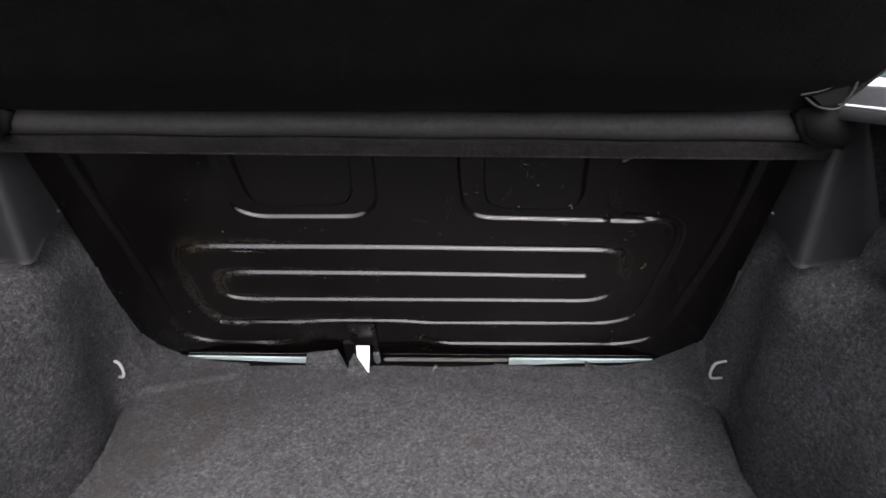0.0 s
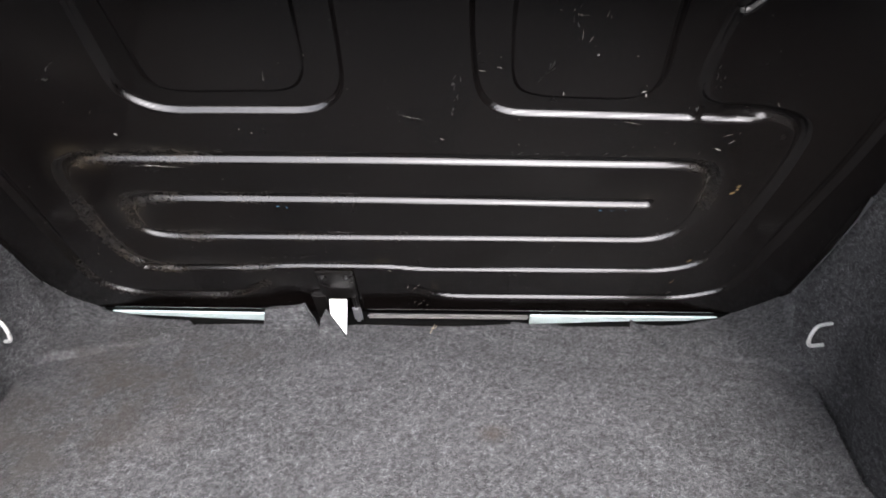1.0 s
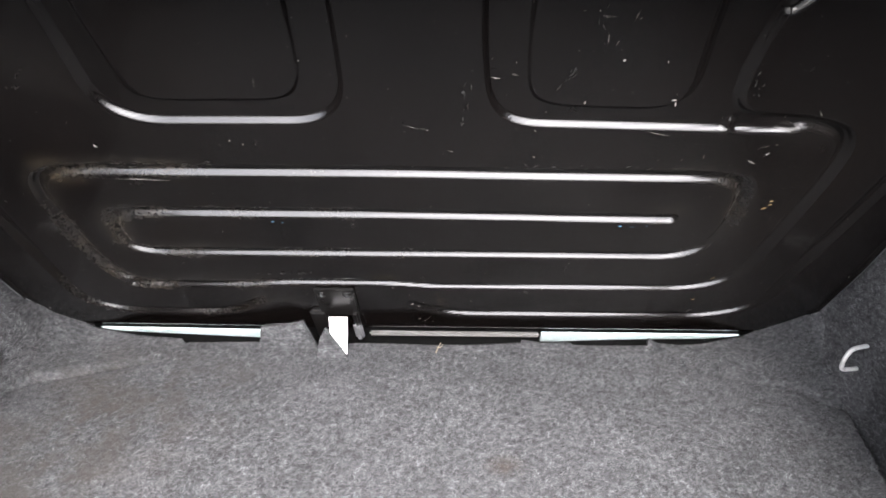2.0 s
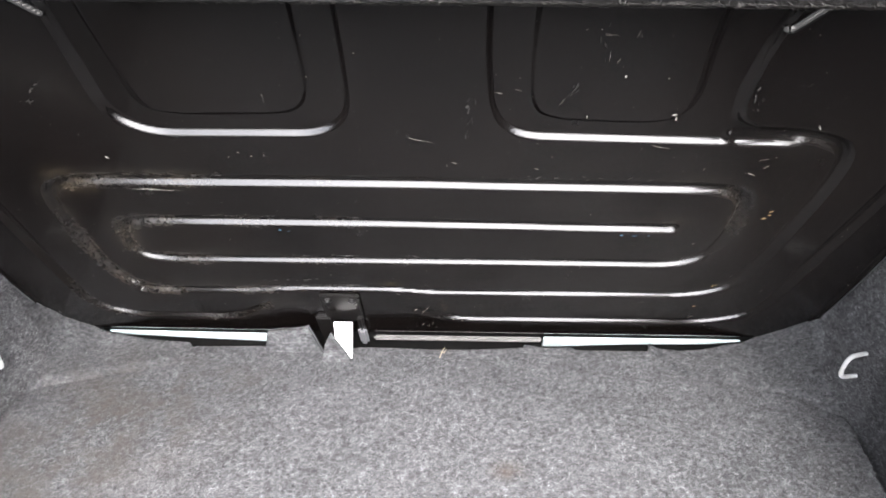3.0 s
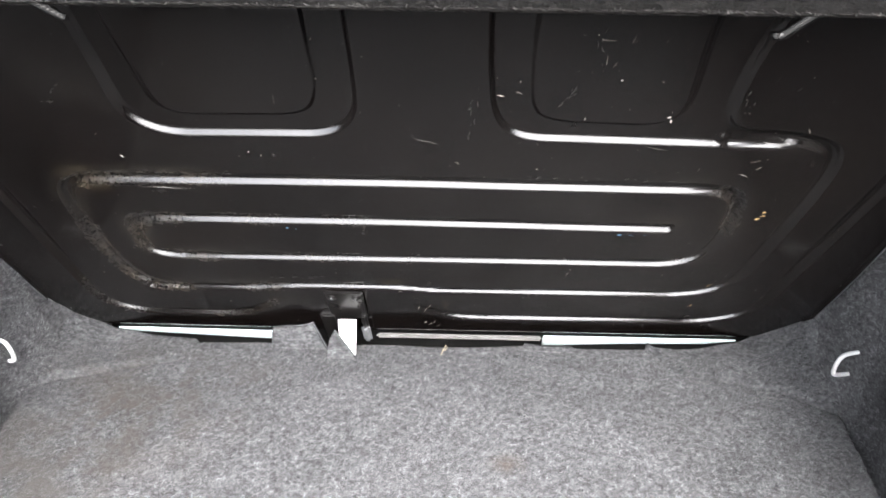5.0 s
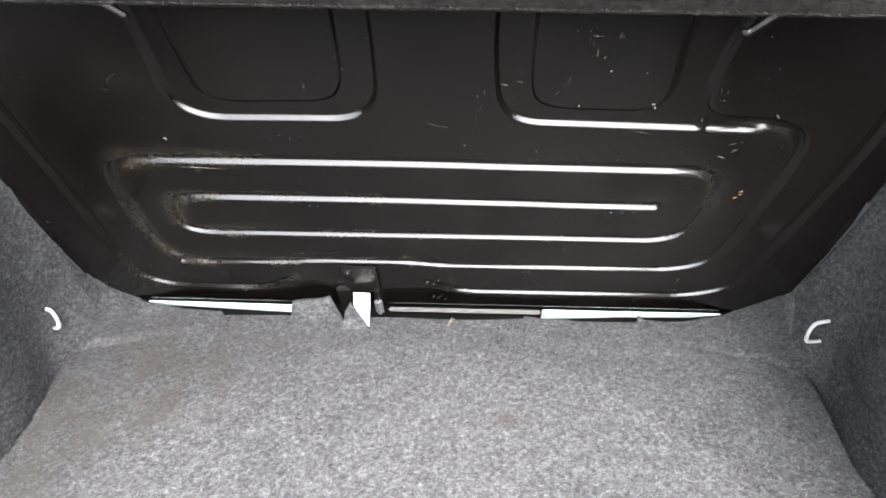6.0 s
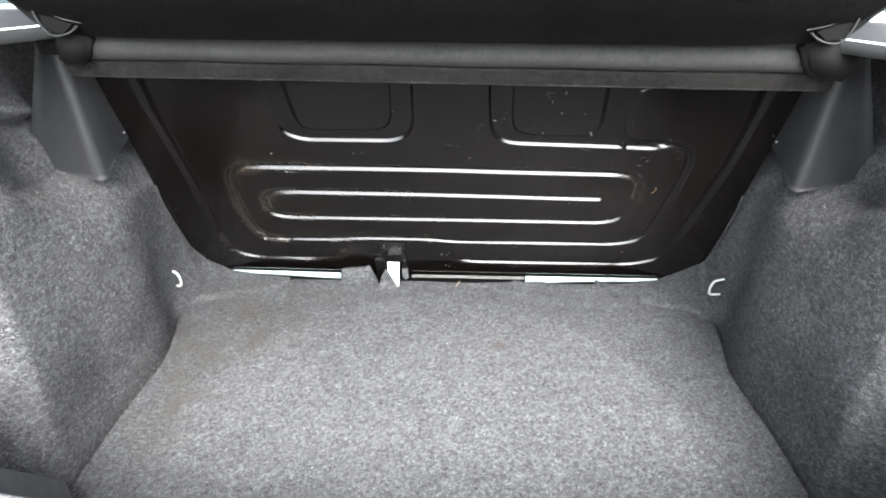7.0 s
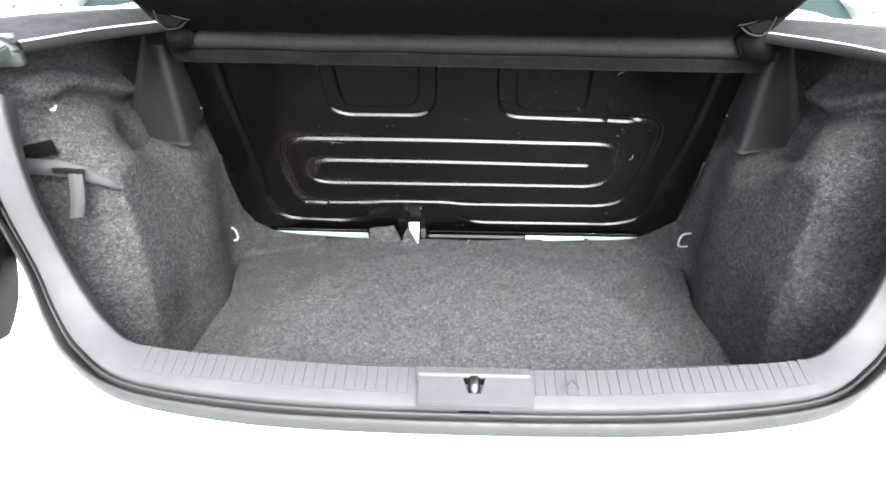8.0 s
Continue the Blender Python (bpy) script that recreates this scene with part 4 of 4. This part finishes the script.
for s in (-1, 1):
    edge = [(s * (w + 0.004), 0.755 - LID_TIP * t, 1.062 + t) for t, w in LID_W]
    under(tube("edge_trim", edge, 0.018, BLACK_METAL, None, "black lid edge", 40, 10), lid)
    # goose-neck hinge end: a looped black bracket at the corner of the shelf
    c = s * 0.506
    hinge = under(part("hinge", prism([(c - 0.030 * s, 1.066), (c + 0.028 * s, 1.086), (c + 0.020 * s, 1.052), (c - 0.006 * s, 1.048)], 1, 0.728, 0.760, 0.005), VOID_BLACK, None, "black hinge arm"), lid)
    loop = [(c - 0.034 * s, 0.727, 1.066), (c - 0.010 * s, 0.725, 1.072), (c + 0.022 * s, 0.724, 1.087), (c + 0.021 * s, 0.724, 1.066), (c + 0.010 * s, 0.725, 1.051), (c - 0.012 * s, 0.726, 1.053), (c - 0.028 * s, 0.727, 1.063)]
    under(tube("hinge_rim", loop, 0.0014, DARK_PLASTIC, None, "rounded hinge rim", 50, 8), lid)
    # black block added where the end of the shelf roll fades into the dark
    end_outline = ((0.484, 1.046), (0.500, 1.010), (0.520, 0.999), (0.562, 0.996), (0.560, 1.030), (0.535, 1.054)) if s > 0 else ((0.478, 1.047), (0.494, 1.012), (0.515, 1.006), (0.535, 1.008), (0.530, 1.052))
    under(part("roll_end_block", prism([(s * x, z) for x, z in end_outline], 1, 0.744, 0.772, 0.006, 3), VOID_BLACK, None, "black rounded block added over the end of the roll", True), lid)
tagged(lid, "open boot lid with a plain black felt lining", "boot lid")

# ---- loose retaining strap on the west lining ----
strap = empty("retaining_strap", (-0.62, 0.5, 0.85))
n = 30
curve = spline([(-0.655, 0.430, 0.912), (-0.633, 0.447, 0.904), (-0.613, 0.458, 0.898), (-0.589, 0.470, 0.889), (-0.571, 0.479, 0.877), (-0.555, 0.489, 0.864), (-0.541, 0.502, 0.846)], n)
verts = []
for i, q in enumerate(curve):
    w = 0.0125 * (1.0 - 0.30 * smooth01(0.5, 0.9, i / n)) * math.sqrt(max(0.04, 1 - smooth01(0.86, 1.0, i / (n - 1))))
    for a, b in ((-1, 0), (1, 0), (1, 0.003), (-1, 0.003)):
        verts.append((q[0] + b + 0.006, q[1], q[2] + a * w))
under(mesh_object("band", verts, grid_faces(n, 4, True) + [(0, 1, 2, 3), (n * 4 - 1, n * 4 - 2, n * 4 - 3, n * 4 - 4)], WEBBING), strap)
curve = spline([(-0.580, 0.464, 0.889), (-0.581, 0.459, 0.866), (-0.585, 0.455, 0.842), (-0.592, 0.450, 0.819)], n)
verts = []
for q in curve:
    for a, b in ((-1, 0), (1, 0), (1, 0.003), (-1, 0.003)):
        verts.append((q[0] + 0.006 + a * 0.0085, q[1] + a * 0.004 + b, q[2]))
under(mesh_object("tab", verts, grid_faces(n, 4, True) + [(0, 1, 2, 3), (n * 4 - 1, n * 4 - 2, n * 4 - 3, n * 4 - 4)], WEBBING, None, "hanging grey webbing tab"), strap)
bm = box(-0.021, 0.021, -0.002, 0.002, -0.0045, 0.0045, 0.0015)
bmesh.ops.transform(bm, matrix=pose(-0.580, 0.462, 0.891, 0, 12, 24), verts=bm.verts)
under(part("buckle", bm, BLACK_METAL, None, "narrow black buckle slot"), strap)
# black block put in for the dark slot above the band
bm = box(-0.004, 0.004, -0.028, 0.028, -0.011, 0.011, 0.002)
bmesh.ops.transform(bm, matrix=pose(-0.634, 0.476, 0.916, 0, 0, -40), verts=bm.verts)
under(part("slot_block", bm, VOID_BLACK, None, "black block standing in for the dark slot behind the band"), strap)
tagged(strap, "grey webbing retaining strap hanging on the side lining", "strap")

# ---- small litter ----
twig = empty("dry_twig", (0.034, 1.055, 0.455))
under(tube("stalk", [(0.030, 1.030, 0.4585), (0.033, 1.042, 0.459), (0.037, 1.050, 0.4615)], 0.0007, TWIG, None, "", 12, 6), twig)
under(tube("side_stalk", [(0.031, 1.043, 0.459), (0.036, 1.040, 0.4605), (0.040, 1.046, 0.462)], 0.0006, TWIG, None, "", 12, 6), twig)
tagged(twig, "tiny dry straw-coloured twig lying on the carpet", "twig")

# crumb of paper on the west lining, a clip on the east one
flake_x = lining_x(wall_w, 0.590, 0.944) + 0.001
flake = empty("paper_flake", (flake_x, 0.590, 0.944))
for dx, dy, dz, r in ((0, 0, 0, 0.005), (0.002, 0.004, 0.005, 0.003), (0.0, -0.006, 0.003, 0.002)):
    bm = bmesh.new()
    bmesh.ops.create_icosphere(bm, subdivisions=1, radius=r)
    for w in bm.verts:
        w.co = Vector((w.co.x * 0.35, w.co.y * (1 + 0.4 * math.sin(900 * w.co.z)), w.co.z)) + Vector((flake_x + dx, 0.590 + dy, 0.944 + dz))
    under(part("scrap", bm, WHITE_LABEL), flake)
tagged(flake, "torn scraps of white paper stuck to the felt", "paper scrap")
clip = empty("lining_clip", (0.575, 0.492, 0.668))
bm = box(-0.0015, 0.0015, -0.0025, 0.0025, -0.007, 0.007, 0.001)
bmesh.ops.transform(bm, matrix=pose(lining_x(wall_e, 0.495, 0.673), 0.495, 0.673, 12, 0, 20), verts=bm.verts)
under(part("head", bm, STRAP), clip)
tagged(clip, "tiny pale clip in the felt lining", "clip")


# flecks and scratches on the steel panel
def flecks(name, spots, mat, label):
    verts, faces = [], []
    for u, v, length, width, turn in spots:
        c, d = math.cos(turn), math.sin(turn)
        k = len(verts)
        for a, b in ((-0.7, -0.3), (0.2, -0.6), (0.7, 0.1), (-0.1, 0.5)):
            verts.append(on_panel(u + a * length * c - b * width * d, v + a * length * d + b * width * c, 0.0010))
        faces.append((k, k + 1, k + 2, k + 3))
    return tagged(under(mesh_object(name, verts, faces, mat, None, label, False), seat), kind="stuff")


rng = random.Random(5)
pale = [(0.361, 0.387, 0.008, 0.0009, -0.4), (0.372, 0.398, 0.006, 0.0006, 0.7), (0.256, 0.466, 0.004, 0.0016, 0.2), (0.20, 0.55, 0.006, 0.00025, 1.4), (0.19, 0.525, 0.005, 0.00025, 1.1), (0.09, 0.49, 0.006, 0.0008, -0.2),
        (0.05, 0.40, 0.005, 0.0006, -0.5), (-0.005, 0.09, 0.006, 0.0008, 0.9), (0.005, 0.085, 0.007, 0.0007, 1.0), (0.012, 0.095, 0.005, 0.0006, 0.8), (0.004, 0.045, 0.006, 0.0006, 1.0), (0.012, 0.040, 0.008, 0.0006, 0.9), (0.018, 0.048, 0.006, 0.0005, 1.1), (0.024, 0.036, 0.004, 0.0005, 0.7), (0.050, 0.062, 0.003, 0.0007, 0.2), (0.064, 0.058, 0.003, 0.0008, 0.0), (-0.03, 0.135, 0.005, 0.0008, -0.6), (-0.30, 0.355, 0.03, 0.0004, 0.02)]
for _ in range(60):
    u, v = rng.uniform(-0.54, 0.54), rng.uniform(0.05, 0.56)
    if all(abs(v - q) > 0.013 for q in (0.072, 0.148, 0.221, 0.295, 0.367)):
        pale.append((u, v, rng.uniform(0.0004, 0.0014), rng.uniform(0.0002, 0.0005), rng.uniform(0, 3)))
for u0, v0, u1, v1 in ((0.181, 0.534, 0.1825, 0.520), (0.172, 0.5495, 0.183, 0.5485), (0.104, 0.494, 0.113, 0.4925), (0.008, 0.4335, 0.028, 0.4275), (0.2456, 0.4265, 0.269, 0.4215), (0.1335, 0.394, 0.1385, 0.391), (0.359, 0.4065, 0.3686, 0.4095),
                       (-0.349, 0.3555, -0.265, 0.3535), (0.392, 0.458, 0.401, 0.448), (0.3095, 0.392, 0.310, 0.397), (-0.129, 0.478, -0.1285, 0.486)):
    for k in range(3):
        f = rng.uniform(0.1, 0.9)
        pale.append((u0 + f * (u1 - u0), v0 + f * (v1 - v0) + rng.uniform(-0.0008, 0.0008), 0.45 * math.hypot(u1 - u0, v1 - v0), 0.00022, math.atan2(v1 - v0, u1 - u0) + rng.uniform(-0.08, 0.08)))
pale += [(-0.1614, 0.4074, 0.0012, 0.0012, 0.3), (0.200, 0.5085, 0.002, 0.0022, 0.5), (0.238, 0.507, 0.001, 0.0014, 0.1), (-0.083, 0.507, 0.001, 0.0018, 0.4), (0.175, 0.463, 0.0008, 0.004, 0.1), (0.259, 0.4615, 0.0012, 0.005, 0.3), (-0.315, 0.404, 0.004, 0.0018, -0.9)]
scuffs = []
for u0, v0, u1, v1, n in ((0.160, 0.503, 0.149, 0.474, 9), (0.066, 0.482, 0.060, 0.432, 12), (0.324, 0.496, 0.331, 0.466, 7), (0.172, 0.560, 0.178, 0.520, 6), (-0.33, 0.50, -0.36, 0.47, 6), (-0.22, 0.165, -0.14, 0.170, 14), (-0.335, 0.365, -0.19, 0.381, 14), (0.08, 0.379, 0.29, 0.3765, 16), (-0.30, 0.1485, -0.16, 0.1545, 12)):
    for k in range(n):
        f = rng.random()
        scuffs.append((u0 + f * (u1 - u0) + rng.uniform(-0.004, 0.004), v0 + f * (v1 - v0) + rng.uniform(-0.003, 0.003), rng.uniform(0.002, 0.006), rng.uniform(0.0004, 0.0014), math.atan2(v1 - v0, u1 - u0) + rng.uniform(-0.5, 0.5)))
flecks("scuffs", scuffs, DULL_SCUFF, "dull grey rubbed scuffs")
flecks("scratches", pale, PALE_FLECK, "fine pale scratches and chips")
flecks("blue_flecks", [(-0.163, 0.282, 0.004, 0.0016, 0.0), (-0.152, 0.280, 0.003, 0.001, 0.4), (0.253, 0.279, 0.004, 0.0018, 0.1), (0.268, 0.278, 0.006, 0.0006, 0.0), (0.285, 0.279, 0.003, 0.0007, 0.3)], BLUE_FLECK, "tiny blue paint flecks")
flecks("rust_flecks", [(0.410, 0.326, 0.004, 0.0018, 0.4), (0.411, 0.320, 0.004, 0.0016, 0.2), (0.407, 0.314, 0.005, 0.0018, 0.3), (0.405, 0.168, 0.007, 0.0008, 0.6), (0.398, 0.112, 0.006, 0.0009, 0.8)], RUST_FLECK, "small ochre rust flecks")


# ---- loose fibres that stand out of the felt ----
def fibres(name, count, seed, place, label, mat=FIBRE):
    """Short strands: place(a, b) gives a point and two directions along the surface and its normal."""
    r = np.random.RandomState(seed)
    verts, faces = [], []
    a, b = r.rand(count), r.rand(count)
    turn, length, width = r.normal(0.1, 0.85, count), r.uniform(0.0020, 0.0060, count), r.uniform(0.00022, 0.00050, count)
    low, high = r.uniform(0.0001, 0.0005, count), r.uniform(0.0003, 0.0018, count)
    p, t1, t2, nn = place(a, b)
    d = np.cos(turn)[:, None] * t1 + np.sin(turn)[:, None] * t2
    e = -np.sin(turn)[:, None] * t1 + np.cos(turn)[:, None] * t2
    L, W = length[:, None] * d, width[:, None] * e
    mid = p + nn * (0.5 * (low + high) + 0.0006)[:, None] + 0.4 * W
    one, two = p - L + nn * low[:, None], p + L + nn * high[:, None]
    quad = np.stack([one - W, one + W, mid + W, mid - W, two], 1).reshape(-1, 3)
    k = np.arange(count) * 5
    faces = np.stack([k, k + 1, k + 2, k + 3], 1).tolist() + np.stack([k + 3, k + 2, k + 4], 1).tolist()
    return tagged(mesh_object(name, quad.tolist(), faces, mat, None, "", False), label, "felt fibres", kind="stuff")


def on_floor(a, b):
    x = -0.575 + 1.15 * a
    y = 0.32 + 0.72 * b
    z = floor_height(x, y)
    n = len(a)
    return np.stack([x, y, z], 1), np.tile([1.0, 0, 0], (n, 1)), np.tile([0, 1.0, 0], (n, 1)), np.tile([0, 0, 1.0], (n, 1))


def on_wall(mesh, s):
    co = np.array([v.co[:] for v in mesh.vertices])[: WALL_NY * WALL_NZ].reshape(WALL_NZ, WALL_NY, 3)

    def place(a, b):
        i, j = a * (WALL_NZ - 4) + 1, b * (WALL_NY - 16) + 1
        i0, j0 = i.astype(int), j.astype(int)
        f, g = (i - i0)[:, None], (j - j0)[:, None]
        p = co[i0, j0] * (1 - f) * (1 - g) + co[i0 + 1, j0] * f * (1 - g) + co[i0, j0 + 1] * (1 - f) * g + co[i0 + 1, j0 + 1] * f * g
        up, fwd = co[i0 + 1, j0] - co[i0, j0], co[i0, j0 + 1] - co[i0, j0]
        up, fwd = up / np.linalg.norm(up, axis=1)[:, None], fwd / np.linalg.norm(fwd, axis=1)[:, None]
        nn = np.cross(up, fwd)
        nn /= np.linalg.norm(nn, axis=1)[:, None]
        nn *= np.where(nn[:, :1] * s > 0, -1, 1)
        return p, fwd, up, nn

    return place


fibres("floor_fibres", 260000, 1, on_floor, "loose grey fibres standing out of the floor felt", FLOOR_FIBRE)
fibres("lining_fibres", 120000, 2, on_wall(wall_w.data, -1), "loose grey fibres standing out of the lining felt")
fibres("lining_fibres", 120000, 3, on_wall(wall_e.data, 1), "loose grey fibres standing out of the lining felt")


def edge_hairs(count, seed):
    """Short pale hairs along the lower front edge of the shelf felt."""
    r = np.random.RandomState(seed)

    def place(a, b):
        x = -0.538 + 1.08 * a
        y = 0.776 + 0.010 * b
        z = 0.9795 + 0.004 * (1 - b) - 0.005 * x / 0.6
        n = len(a)
        return np.stack([x, y, z], 1), np.tile([1.0, 0, 0], (n, 1)), np.tile([0.0, -0.25, -0.2], (n, 1)), np.tile([0, -0.7, -0.7], (n, 1))

    return fibres("edge_hairs", count, seed, place, "short pale hairs along the edge of the parcel shelf felt", SHELF_HAIR)


edge_hairs(2600, 9)
